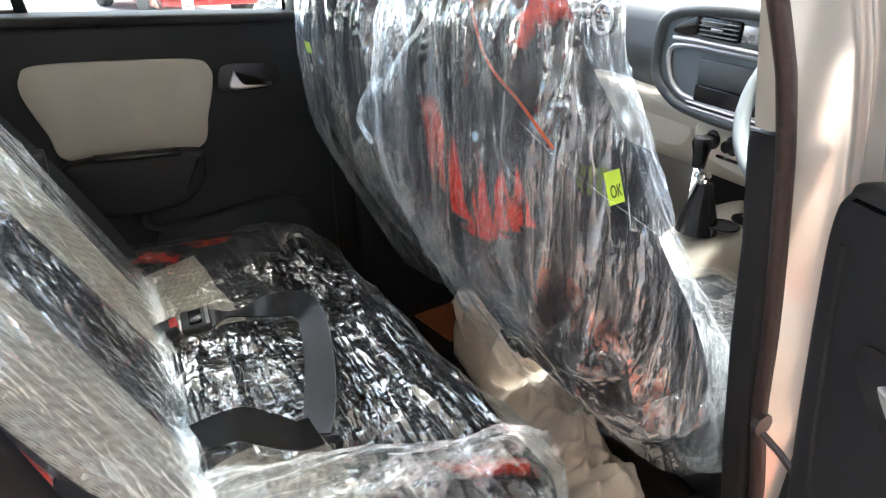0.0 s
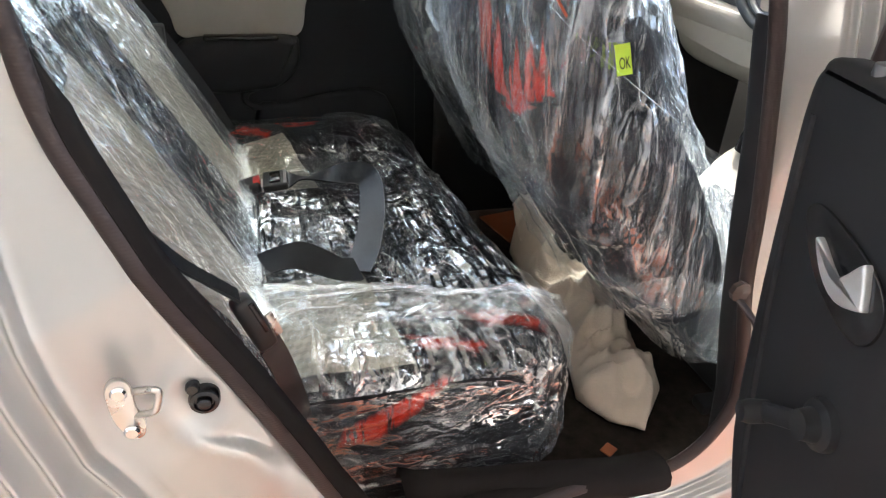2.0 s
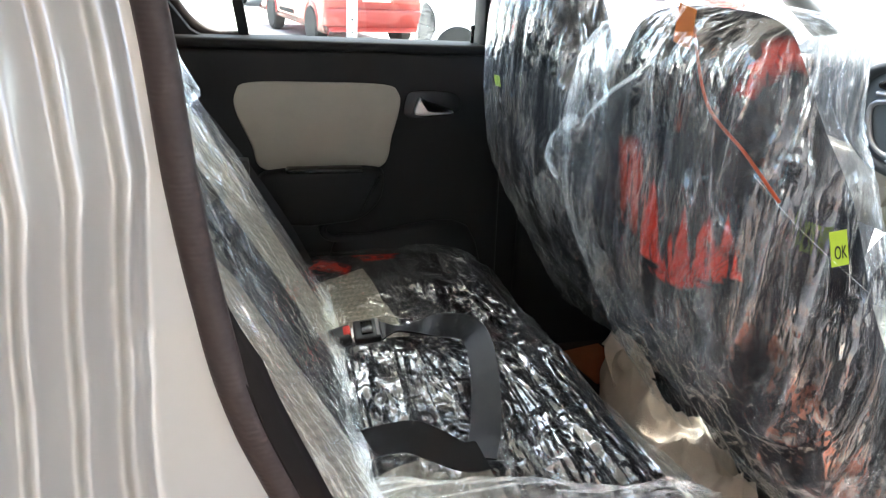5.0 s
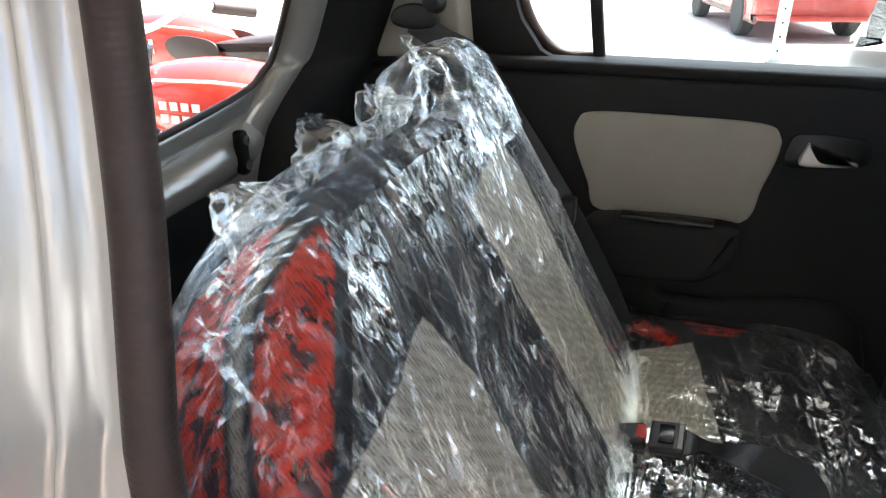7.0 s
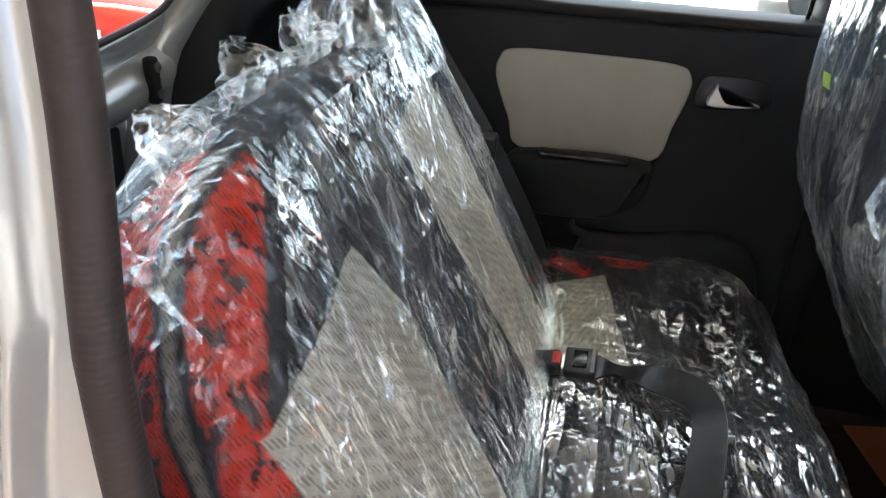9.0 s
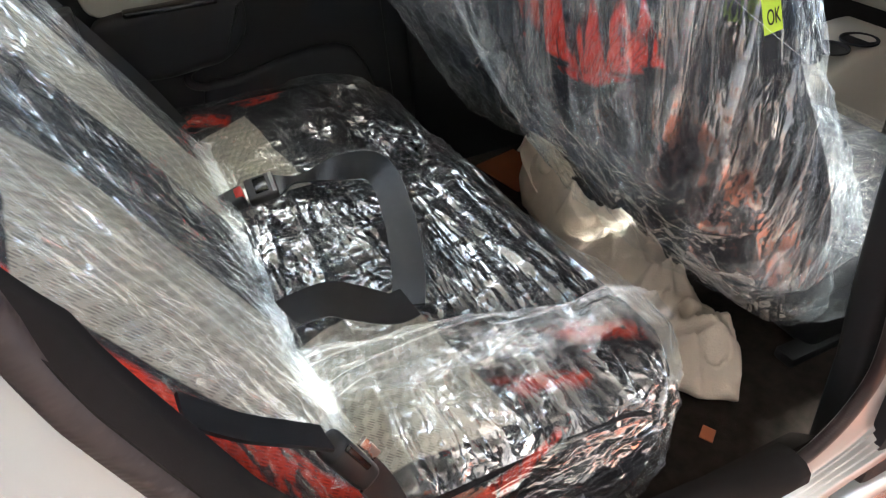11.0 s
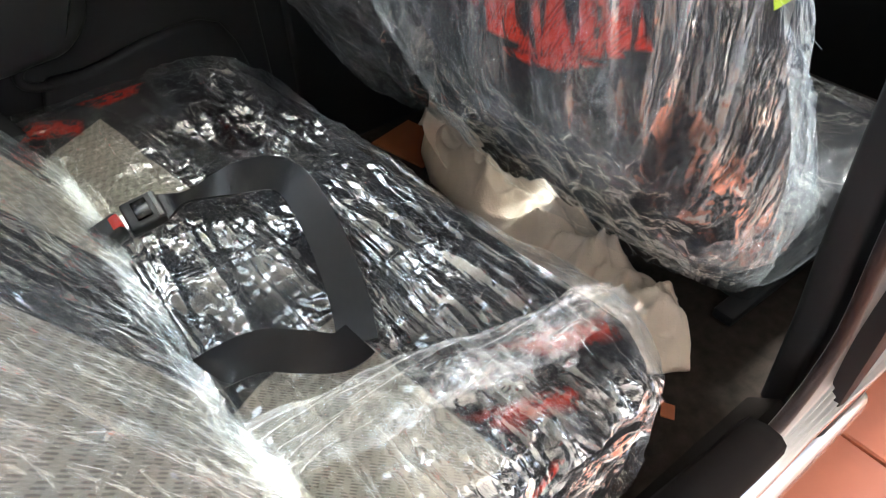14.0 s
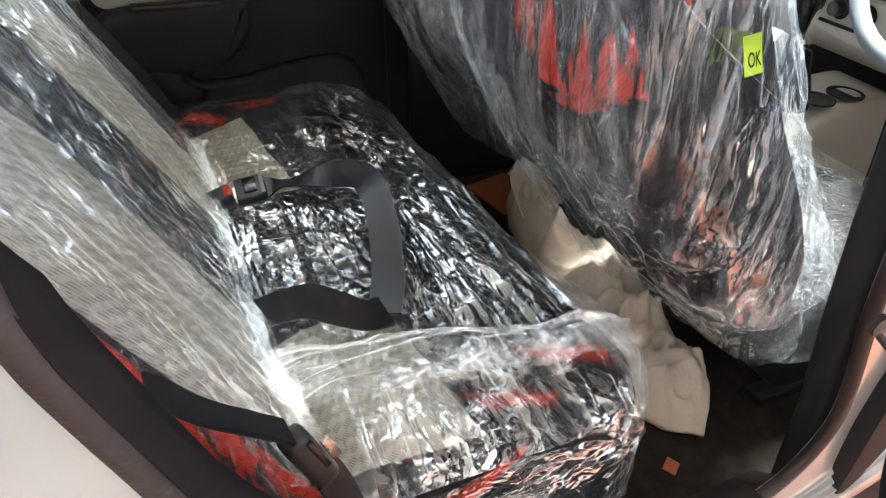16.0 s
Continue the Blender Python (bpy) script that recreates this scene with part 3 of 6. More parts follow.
# latch striker and rubber stop on the rear jamb
st = part("striker", prism(rounded_xy([(-0.010, -0.018), (-0.012, 0.0), (-0.010, 0.022), (-0.004, 0.032), (0.005, 0.032), (0.010, 0.022), (0.008, 0.0), (0.010, -0.018), (0.006, -0.032), (-0.004, -0.033)]), "y", -0.003, 0.003, 0.0015, 2), STEEL, car, "zinc plated door striker")
st.location = (0.2225, 0.005, 0.746)
st.rotation_euler = (0, radians(-8), radians(10))
lp = curve_pts([(0.224, 0.010, 0.759), (0.236, 0.002, 0.766), (0.248, -0.006, 0.772), (0.2525, -0.008, 0.770), (0.2505, -0.008, 0.760), (0.248, -0.008, 0.752), (0.244, -0.006, 0.748), (0.234, 0.002, 0.740), (0.222, 0.010, 0.733)], 5)
part("loop", tube(lp, 0.0030, 8), STEEL, car, "steel striker loop", 60)
for bz, bx in ((0.767, 0.2205), (0.724, 0.2245)):
    part("striker_bolt", lathe([(0.0, 0.0), (0.0065, 0.0), (0.007, -0.003), (0.005, -0.005), (0.0, -0.005)], (bx, 0.002, bz), "y", 14), CHROME, car)
stop = part("rubber_stop", lathe([(0.0, 0.03), (0.013, 0.03), (0.0145, 0.002), (0.013, -0.002), (0.0095, -0.003), (0.0088, 0.0), (0.0070, 0.0), (0.0062, -0.005), (0.0045, -0.006), (0.0, -0.006)], (0.2815, 0.035, 0.716), "y", 24), DARK_GLOSS, car, "black rubber door stop")
part("tab", lathe([(0.0, 0.03), (0.006, 0.03), (0.0065, 0.002), (0.005, -0.001), (0.0, -0.001)], (0.2725, 0.035, 0.731), "y", 16), DARK_GLOSS, stop)

# rear wing, tail and front end, closing the shell
part("rear_wing", prism([(-0.62, 0.25), (0.2, 0.25), (0.18, 0.45), (0.05, 0.75), (-0.02, 0.95), (-0.06, 1.42), (-0.55, 1.36)], "y", -0.055, -0.02, 0.01), PAINT, car)
part("rear_quarter_trim", prism([(-0.40, 0.25), (0.16, 0.25), (0.10, 0.9), (0.04, 1.0), (0.03, 1.38), (-0.22, 1.38)], "y", 0.09, 0.13, 0.012), TRIM_BLACK, car)
part("sill_panel", box((0.72, 0.145, 0.205), (1.0, 0.09, 0.07), 0.02, 4), PAINT, car, "pearl white painted sill")
part("sill_kick_plate", prism([(0.150, 0.312), (0.175, 0.322), (0.215, 0.285), (0.22, 0.25), (0.150, 0.25)], "x", 0.45, 1.02, 0.012, 3), TRIM_MATT, car)
part("sill_cover", loft([[Vector((x, y, steps(x, [(0.451, 0.446), (0.523, 0.408), (0.631, 0.389), (0.747, 0.374), (0.853, 0.357), (0.94, 0.357)]) + dz)) for y, dz in ((0.128, -0.030), (0.120, -0.012), (0.122, 0.004), (0.132, 0.013), (0.150, 0.015), (0.175, 0.006), (0.185, -0.02))] for x in [lerp(0.50, 0.918, k / 16) for k in range(17)]], False), TRIM_MATT, car, "dark plastic sill cover", 50, 0.004)
part("front_wing", prism([(1.28, 0.2), (1.95, 0.2), (1.95, 1.0), (1.02, 1.03), (1.07, 0.62)], "y", 0.03, 0.10, 0.02), PAINT, car)
part("near_front_trim", prism([(1.05, 0.25), (1.95, 0.25), (1.95, 1.0), (1.03, 1.03)], "y", 0.11, 0.15, 0.01), TRIM_BLACK, car)
part("scuttle", box((2.15, 0.7, 0.6), (0.1, 1.2, 0.9), 0.02), TRIM_BLACK, car)
part("cargo_floor", box((-0.16, 0.66, 0.44), (0.44, 1.06, 0.05), 0.01), CARPET, car)


# bonnet, front bumper and wheels
part("bonnet", sheet(lambda u, v: (lerp(2.12, 2.92, u), lerp(0.06, 1.37, v), lerp(0.985, 0.76, u ** 1.5) + 0.03 * math.sin(math.pi * v)), 14, 12), PAINT, car, "", 60, 0.012)
part("front_bumper", prism([(2.20, 0.20), (2.95, 0.20), (3.02, 0.40), (3.0, 0.62), (2.93, 0.745), (2.20, 0.90)], "y", 0.06, 1.37, 0.03, 3), PAINT, car)
for wx in (-0.16, 2.42):
    for wy in (0.035, 1.37):
        tyre = part("wheel", lathe([(0.15, -0.065), (0.25, -0.07), (0.272, -0.05), (0.272, 0.05), (0.25, 0.07), (0.15, 0.065)], (wx, wy, 0.272), "y", 28), TYRE, car, "black tyre")
        part("rim", lathe([(0.0, -0.05), (0.05, -0.06), (0.15, -0.05), (0.16, -0.068), (0.16, 0.068), (0.15, 0.05), (0.05, 0.06), (0.0, 0.05)], (wx, wy, 0.272), "y", 28), SILVER, tyre, "silver wheel rim")


# tailgate: painted frame round the rear window, black lower panel
def tail_x(z):
    return steps(z, [(0.5, -0.44), (0.95, -0.38), (1.35, -0.21)])


tg = part("tailgate", prism([(-0.47, 0.40), (-0.425, 0.40), (-0.40, 0.85), (-0.44, 0.86)], "y", 0.10, 1.20, 0.01), PAINT, car, "silver inner tailgate")
part("lower_panel", prism([(0.12, 0.69), (0.83, 0.69), (0.865, 0.72), (0.875, 0.85), (0.86, 0.865), (0.70, 0.86), (0.12, 0.82)], "x", -0.412, -0.385, 0.008), TRIM_BLACK, tg)
part("lower_rail", tube([(-0.40, 0.12, 0.655), (-0.40, 0.5, 0.66), (-0.40, 0.85, 0.69)], 0.014, 10), PAINT, tg, "", 60)


def beam(z0, z1, bulge):
    def f(u, v):
        y = lerp(0.08, 1.0, u)
        lift = 0.05 * (max(0, y - 0.45) / 0.55) ** 2.2
        z = lerp(z0, z1, v) + lift * (0.4 + 0.6 * v)
        return (tail_x(z) + bulge * math.sin(math.pi * v) ** 0.8, y, z)
    return f


part("window_beam", sheet(beam(0.845, 0.93, 0.045), 40, 16), PAINT, tg, "", 60, 0.004)
part("window_flange", sheet(beam(0.928, 0.972, 0.012), 40, 8), PAINT, tg, "", 60, 0.004)
edge = [(tail_x(p.z) + 0.004, p.y, p.z) for p in curve_pts([(0, 0.08, 0.972), (0, 0.4, 0.974), (0, 0.6, 0.978), (0, 0.8, 0.995), (0, 0.95, 1.015), (0, 0.995, 1.04), (0, 1.02, 1.09), (0, 1.0, 1.33)], 6)]
part("window_rubber", tube(edge, 0.006, 8), RUBBER, tg, "", 60)
part("rear_glass", sheet(lambda u, v: (tail_x(lerp(0.965, 1.36, v)) - 0.004, lerp(0.08, 1.03, u), lerp(0.965, 1.36, v)), 8, 8), GLASS, tg, "clear rear window glass").visible_shadow = False
wedge = curve_pts([(0, 1.0, 1.36), (0, 1.03, 1.09), (0, 1.0, 1.035), (0, 0.955, 0.98), (0, 0.905, 0.88), (0, 0.885, 0.72), (0, 0.87, 0.5)], 6)
part("tail_pillar", loft([[(tail_x(p.z) + 0.002, p.y, p.z), (tail_x(p.z) + 0.03, p.y + 0.03, p.z), (tail_x(p.z) + 0.045, p.y + 0.055, p.z)] for p in wedge], False), PAINT, tg, "", 60, 0.004)
part("tail_side_trim", loft([[(tail_x(p.z) + 0.040, p.y + 0.050, p.z), (tail_x(p.z) + 0.11, p.y + 0.14, p.z), (tail_x(p.z) + 0.13, p.y + 0.30, p.z)] for p in wedge], False), TRIM_BLACK, tg, "", 60, 0.004)
lb = part("latch_bracket", box((-0.335, 0.905, 0.925), (0.02, 0.02, 0.075), 0.006, 3), TRIM_BLACK, tg, "dark latch bracket with screws")
for dz in (-0.02, 0.022):
    part("screw", lathe([(0.0, -0.004), (0.007, -0.004), (0.009, 0.0), (0.0, 0.0)], (-0.322, 0.905, 0.925 + dz), "x", 10), STEEL, lb)


# ---- far side of the car ----
def rounded(pts, n=5):
    return [(p.x, p.y) for p in curve_pts([(a, b, 0) for a, b in pts], n, True)]


far = part("far_rear_door", prism([(-0.01, 0.24), (0.80, 0.24), (0.765, 1.03), (-0.03, 1.02)], "y", 1.25, 1.33, 0.012, 3), TRIM_BLACK, car, "charcoal rear door trim with beige insert")
ins = rounded([(0.222, 0.765), (0.196, 0.82), (0.166, 0.895), (0.168, 0.935), (0.198, 0.955), (0.34, 0.958), (0.485, 0.955), (0.518, 0.935), (0.52, 0.90), (0.505, 0.84), (0.48, 0.768), (0.35, 0.772)])
part("insert", prism(ins, "y", 1.244, 1.26, 0.005, 3), INSERT, far, "beige vinyl insert")
arm = part("armrest", prism(rounded([(0.18, 0.70), (0.205, 0.752), (0.24, 0.768), (0.36, 0.775), (0.465, 0.772), (0.483, 0.755), (0.475, 0.70), (0.43, 0.655), (0.37, 0.645), (0.30, 0.64), (0.20, 0.655)]), "y", 1.20, 1.255, 0.018, 4), TRIM_BLACK, far, "", 50)
part("pull_pocket", box((0.35, 1.215, 0.772), (0.17, 0.03, 0.012), 0.005, 3), DARK_GLOSS, arm)
swoop = curve_pts([(0.475, 1.247, 0.74), (0.46, 1.244, 0.69), (0.40, 1.243, 0.655), (0.35, 1.243, 0.63), (0.36, 1.243, 0.60), (0.44, 1.243, 0.59), (0.60, 1.246, 0.60)], 8)
part("moulded_rib", tube(swoop, 0.009, 8), TRIM_BLACK, far, "", 60)
part("lower_bulge", prism(rounded([(0.37, 0.33), (0.37, 0.58), (0.45, 0.605), (0.70, 0.615), (0.72, 0.33)]), "y", 1.235, 1.255, 0.012, 3), TRIM_BLACK, far, "", 50)
part("door_sill", box((0.36, 1.295, 1.033), (0.80, 0.10, 0.022), 0.009, 3), TRIM_BLACK, far)
part("handle_recess", prism(rounded([(0.535, 0.885), (0.535, 0.93), (0.56, 0.943), (0.64, 0.94), (0.662, 0.92), (0.655, 0.895), (0.60, 0.885)]), "y", 1.246, 1.252, 0.002, 2), DARK_GLOSS, far, "dark recessed handle cup")
part("door_handle", prism(rounded([(0.553, 0.892), (0.560, 0.925), (0.566, 0.929), (0.582, 0.906), (0.60, 0.902), (0.637, 0.902), (0.639, 0.896), (0.60, 0.892)], 3), "y", 1.228, 1.246, 0.004, 3), SILVER, far, "silver door handle")
part("lock_pin", lathe([(0.004, 0.0), (0.004, 0.03), (0.0055, 0.034), (0.004, 0.04), (0.0, 0.04)], (0.695, 1.30, 1.043), "z", 12), DARK_GLOSS, far)
part("divider_bar", prism([(0.180, 1.04), (0.202, 1.04), (0.155, 1.36), (0.133, 1.36)], "y", 1.31, 1.335, 0.003), TRIM_BLACK, far)
part("window_pane", prism([(0.2, 1.04), (0.74, 1.04), (0.71, 1.36), (0.155, 1.36)], "y", 1.325, 1.328), GLASS, far, "clear window glass").visible_shadow = False
part("quarter_pane", prism([(0.02, 1.04), (0.18, 1.04), (0.133, 1.36), (-0.02, 1.36)], "y", 1.325, 1.328), GLASS, far, "clear quarter glass").visible_shadow = False
frame_line = curve_pts([(-0.03, 1.32, 1.36), (0.02, 1.32, 1.20), (0.05, 1.32, 1.115), (0.085, 1.32, 1.065), (0.13, 1.32, 1.042), (0.20, 1.32, 1.04)], 6)
part("quarter_frame", tube(frame_line, 0.012, 8), RUBBER, far, "", 60)
part("quarter_corner", prism([(-0.06, 1.03), (0.13, 1.03), (0.085, 1.055), (0.045, 1.11), (0.015, 1.20), (-0.035, 1.37), (-0.09, 1.37)], "y", 1.285, 1.335, 0.006), TRIM_BLACK, far)
part("far_b_pillar", prism([(0.735, 0.24), (0.86, 0.24), (0.80, 1.38), (0.70, 1.38)], "y", 1.262, 1.345, 0.01), TRIM_BLACK, car)
part("far_c_pillar", prism([(-0.40, 1.03), (-0.045, 1.045), (-0.08, 1.39), (-0.40, 1.39)], "y", 1.215, 1.34, 0.012, 3), TRIM_BEIGE, car, "beige moulded pillar trim")
part("far_quarter_trim", prism([(-0.46, 0.25), (0.0, 0.25), (-0.035, 1.035), (-0.44, 1.02)], "y", 1.20, 1.34, 0.015, 3), TRIM_BLACK, car)
part("far_outer_skin", prism([(-0.62, 0.2), (2.1, 0.2), (2.1, 1.0), (0.8, 1.02), (-0.05, 1.02), (-0.55, 1.02)], "y", 1.345, 1.40, 0.02), PAINT, car)
fd = part("far_front_door", prism([(0.845, 0.24), (1.80, 0.24), (1.80, 1.0), (0.83, 1.025)], "y", 1.25, 1.33, 0.012, 3), TRIM_BLACK, car)
part("front_insert", prism(rounded([(0.95, 0.77), (0.92, 0.90), (0.96, 0.94), (1.3, 0.94), (1.4, 0.90), (1.36, 0.77)]), "y", 1.244, 1.26, 0.005, 3), INSERT, fd, "beige vinyl insert")
part("front_sill", box((1.3, 1.295, 1.022), (0.95, 0.09, 0.02), 0.008, 3), TRIM_BLACK, fd)
ap = curve_pts([(1.26, 1.30, 1.38), (1.42, 1.30, 1.27), (1.62, 1.30, 1.13), (1.85, 1.30, 0.98)], 6)
part("far_a_pillar", tube(ap, 0.034, 10, flat=0.8), grained("grey_pillar_trim", (0.20, 0.21, 0.21), 0.6, 0.06, 6, 900, 0.3), car, "grey windscreen pillar trim", 60)
part("windscreen", sheet(lambda u, v: (lerp(2.08, 1.35, v), lerp(0.12, 1.30, u), lerp(0.98, 1.40, v)), 8, 8), GLASS, car, "clear windscreen").visible_shadow = False
mirror = thing("door_mirror", "grey and chrome door mirror outside the front door", "mirror", at=(1.62, 1.45, 1.06))
part("shell", box((1.62, 1.46, 1.09), (0.07, 0.17, 0.10), 0.03, 4), PAINT_WHITE, mirror)
part("mirror_glass", box((1.583, 1.46, 1.09), (0.006, 0.14, 0.075), 0.003, 2), CHROME, mirror, "mirror glass")
part("arm", box((1.63, 1.39, 1.05), (0.04, 0.08, 0.03), 0.01, 3), TRIM_BLACK, mirror)

# ---- open rear door on the near side ----
DASH_LIGHT_PIN = grained("grey_lock_pin_plastic", (0.12, 0.12, 0.12), 0.45, 0.06, 20, 600, 0.1)
HINGE, SWING = Vector((0.905, 0.07, -0.016)), radians(75)
nd = thing("open_rear_door", "charcoal inner trim of the open rear door", "car door", at=(0.92, 0.07, 0.3))


def door(d, z, n=0.0):
    """A point on the open door: along it from the hinge, its height, and towards the cabin."""
    return HINGE + Vector((-math.cos(SWING), -math.sin(SWING), 0)) * d + Vector((-math.sin(SWING), math.cos(SWING), 0)) * n + Vector((0, 0, z))


DOOR_M = Matrix(((-math.cos(SWING), 0, -math.sin(SWING), HINGE.x), (-math.sin(SWING), 0, math.cos(SWING), HINGE.y), (0, 1, 0, HINGE.z), (0, 0, 0, 1)))


def on_door(bm):
    """Takes a mesh drawn as (along, up, out) onto the open door."""
    bmesh.ops.transform(bm, matrix=DOOR_M, verts=bm.verts)
    return bm


panel_line = rounded([(0.16, 0.36), (0.11, 0.46), (0.04, 0.58), (0.005, 0.73), (-0.022, 0.90), (-0.03, 0.98), (-0.02, 1.015), (0.02, 1.03), (0.30, 1.035), (0.60, 1.035), (0.66, 1.0), (0.60, 0.70), (0.50, 0.40), (0.44, 0.32)])
part("trim_panel", on_door(prism(panel_line, "z", -0.05, 0.0, 0.016, 4)), TRIM_BLACK, nd, "", 50)
part("door_skin", on_door(prism([(0.16, 0.30), (0.03, 0.70), (-0.01, 1.01), (0.70, 1.02), (0.66, 0.8), (0.5, 0.30)], "z", -0.12, -0.055, 0.015, 3)), PAINT, nd, "silver outer door skin")
part("window_frame", on_door(tube([(0.0, 1.02, -0.06), (0.015, 1.2, -0.06), (0.06, 1.36, -0.06), (0.5, 1.37, -0.06), (0.64, 1.2, -0.06), (0.68, 1.04, -0.06)], 0.02, 8)), RUBBER, nd, "black window frame", 60)
cup = part("handle_cup", on_door(prism(rounded([(0.055, 0.875), (0.06, 0.898), (0.10, 0.90), (0.175, 0.885), (0.205, 0.86), (0.20, 0.825), (0.165, 0.815), (0.10, 0.835)]), "z", 0.001, 0.006, 0.002, 2)), DARK_GLOSS, nd, "dark recessed handle cup")
part("door_handle", on_door(prism(rounded([(0.093, 0.872), (0.099, 0.876), (0.135, 0.858), (0.150, 0.868), (0.164, 0.886), (0.172, 0.888), (0.186, 0.858), (0.184, 0.850), (0.15, 0.838), (0.118, 0.848)], 3), "z", 0.004, 0.014, 0.003, 3)), SILVER, cup, "silver door handle")
part("lock_pin", on_door(lathe([(0.014, 1.015), (0.013, 1.026), (0.0055, 1.028), (0.005, 1.045), (0.0062, 1.05), (0.0062, 1.057), (0.004, 1.06), (0.0, 1.06)], (0.062, 0.012, -0.018), "y", 14)), DASH_LIGHT_PIN, nd, "grey lock pin")
wz = part("winder_base", on_door(lathe([(0.0, -0.002), (0.028, -0.002), (0.026, 0.008), (0.018, 0.012), (0.015, 0.026), (0.0, 0.026)], (0.186, 0.718, 0), "z", 20)), TRIM_BLACK, nd)
part("winder_arm", on_door(tube([(0.186, 0.718, 0.016), (0.16, 0.702, 0.02), (0.128, 0.680, 0.022)], 0.011, 10, flat=0.7)), TRIM_BLACK, wz)
part("winder_knob", on_door(lathe([(0.0, 0.015), (0.013, 0.015), (0.014, 0.036), (0.011, 0.046), (0.0, 0.047)], (0.122, 0.675, 0), "z", 14)), TRIM_BLACK, wz)
part("side_rib", on_door(tube([(0.0, 0.97, 0.0), (0.012, 0.88, 0.0), (0.035, 0.76, 0.0), (0.068, 0.64, 0.0), (0.11, 0.52, 0.0), (0.16, 0.40, 0.0)], 0.005, 6)), TRIM_BLACK, nd, "", 60)
part("check_strap", tube([(0.928, 0.115, 0.693), (0.938, 0.09, 0.675), (0.946, 0.07, 0.655)], 0.006, 8, flat=0.6), RUBBER, nd, "black door check strap")
part("hinge_bolt", lathe([(0.0, 0.0), (0.014, 0.0), (0.014, -0.008), (0.0, -0.010)], (0.928, 0.12, 0.703), "y", 8), RUBBER, nd, "bolt head")


# ---- seats ----
def squircle(a, p):
    c, s = math.cos(a), math.sin(a)
    return math.copysign(abs(c) ** (2 / p), c), math.copysign(abs(s) ** (2 / p), s)


def bag_rings(levels, n, grow=0.0, power=3.2, wrinkle=None, top=True):
    """Rings round an upright padded shape. A level is (x, y, z, half depth, half width, tilt in degrees)."""
    rings = []
    dense = []
    for i in range(len(levels) - 1):
        k = 7
        for s in range(k):
            t = s / k
            a, b, c, d = levels[max(i - 1, 0)], levels[i], levels[i + 1], levels[min(i + 2, len(levels) - 1)]
            dense.append([0.5 * (2 * q + (r - p) * t + (2 * p - 5 * q + 4 * r - w) * t * t + (3 * q - p - 3 * r + w) * t ** 3) for p, q, r, w in zip(a, b, c, d)])
    dense.append(list(levels[-1]))
    m = len(dense)
    for i, (x, y, z, hd, hw, tilt) in enumerate(dense):
        ca, sa = math.cos(radians(tilt)), math.sin(radians(tilt))
        ring = []
        for j in range(n):
            a = 2 * math.pi * j / n
            u, v = squircle(a, power)
            g = grow if hd > 0.012 else grow * 0.4
            p = Vector((x + (hd + g) * u * ca, y + (hw + g) * v, z + (hd + g) * u * sa))
            if wrinkle is not None:
                out = Vector((u * ca, v, u * sa)).normalized()
                p += out * wrinkle(p, a, i / (m - 1))
            ring.append(p)
        rings.append(ring)
    return rings


def padded(levels, n=40, **kw):
    return loft(bag_rings(levels, n, **kw), True, True)


def creases(seed, loose, fine, along=(1, 1, 0.25), base=0.004):
    """Folds of a loose film: slack bulges, long folds drawn out along one way, and fine crumples."""
    o = Vector((seed * 7.3, seed * 3.1, seed * 5.7))

    def f(p, a, t):
        q = Vector((p.x * along[0], p.y * along[1], p.z * along[2]))
        w = Vector((0, 0, noise.noise(p * 5) * 0.5))
        slack = noise.noise(p * 4.5 + o) * loose
        fold = (1 - abs(noise.noise(q * 14 + o + w))) ** 5
        thin = (1 - abs(noise.noise(q * 34 + o * 2 + w))) ** 5
        small = (1 - abs(noise.noise(p * 38 + o))) ** 3
        return base + max(slack, -loose * 0.4) + fine * (fold - 0.2) + fine * 0.45 * (thin - 0.2) + fine * 0.14 * (small - 0.3)
    return f


def bolster_band(d0, d1):
    """A band down the backrest's side, from d0 to d1 behind its front."""
    return [(0.403 - d0, 0.5), (0.097 - d0, 1.06), (0.097 - d1, 1.06), (0.403 - d1, 0.5)]


BACK_CLOTH = seat_cloth("rear_backrest_cloth", [
    ("XZ", bolster_band(0.0, 0.056), RED_CLOTH, 0.006),
    ("XZ", bolster_band(0.066, 0.080), (0.24, 0.20, 0.16), 0.006),
    ("XZ", bolster_band(0.088, 0.190), RED_CLOTH, 0.006),
    ("YZ", [(0.244, 0.40), (2.0, 0.40), (2.0, 1.60), (1.33, 1.60), (0.43, 1.02), (0.275, 0.92), (0.244, 0.85)], BLACK_CLOTH, 0.006),
    ("YZ", [(0.508, 0.918), (0.256, 0.908), (0.252, 0.70), (0.29, 0.50), (0.535, 0.50), (0.543, 0.83)], BEIGE_CLOTH, 0.003),
    ("YZ", [(0.73, 0.952), (0.925, 0.985), (0.968, 0.93), (0.965, 0.50), (0.79, 0.50), (0.75, 0.78)], BEIGE_CLOTH, 0.003),
])
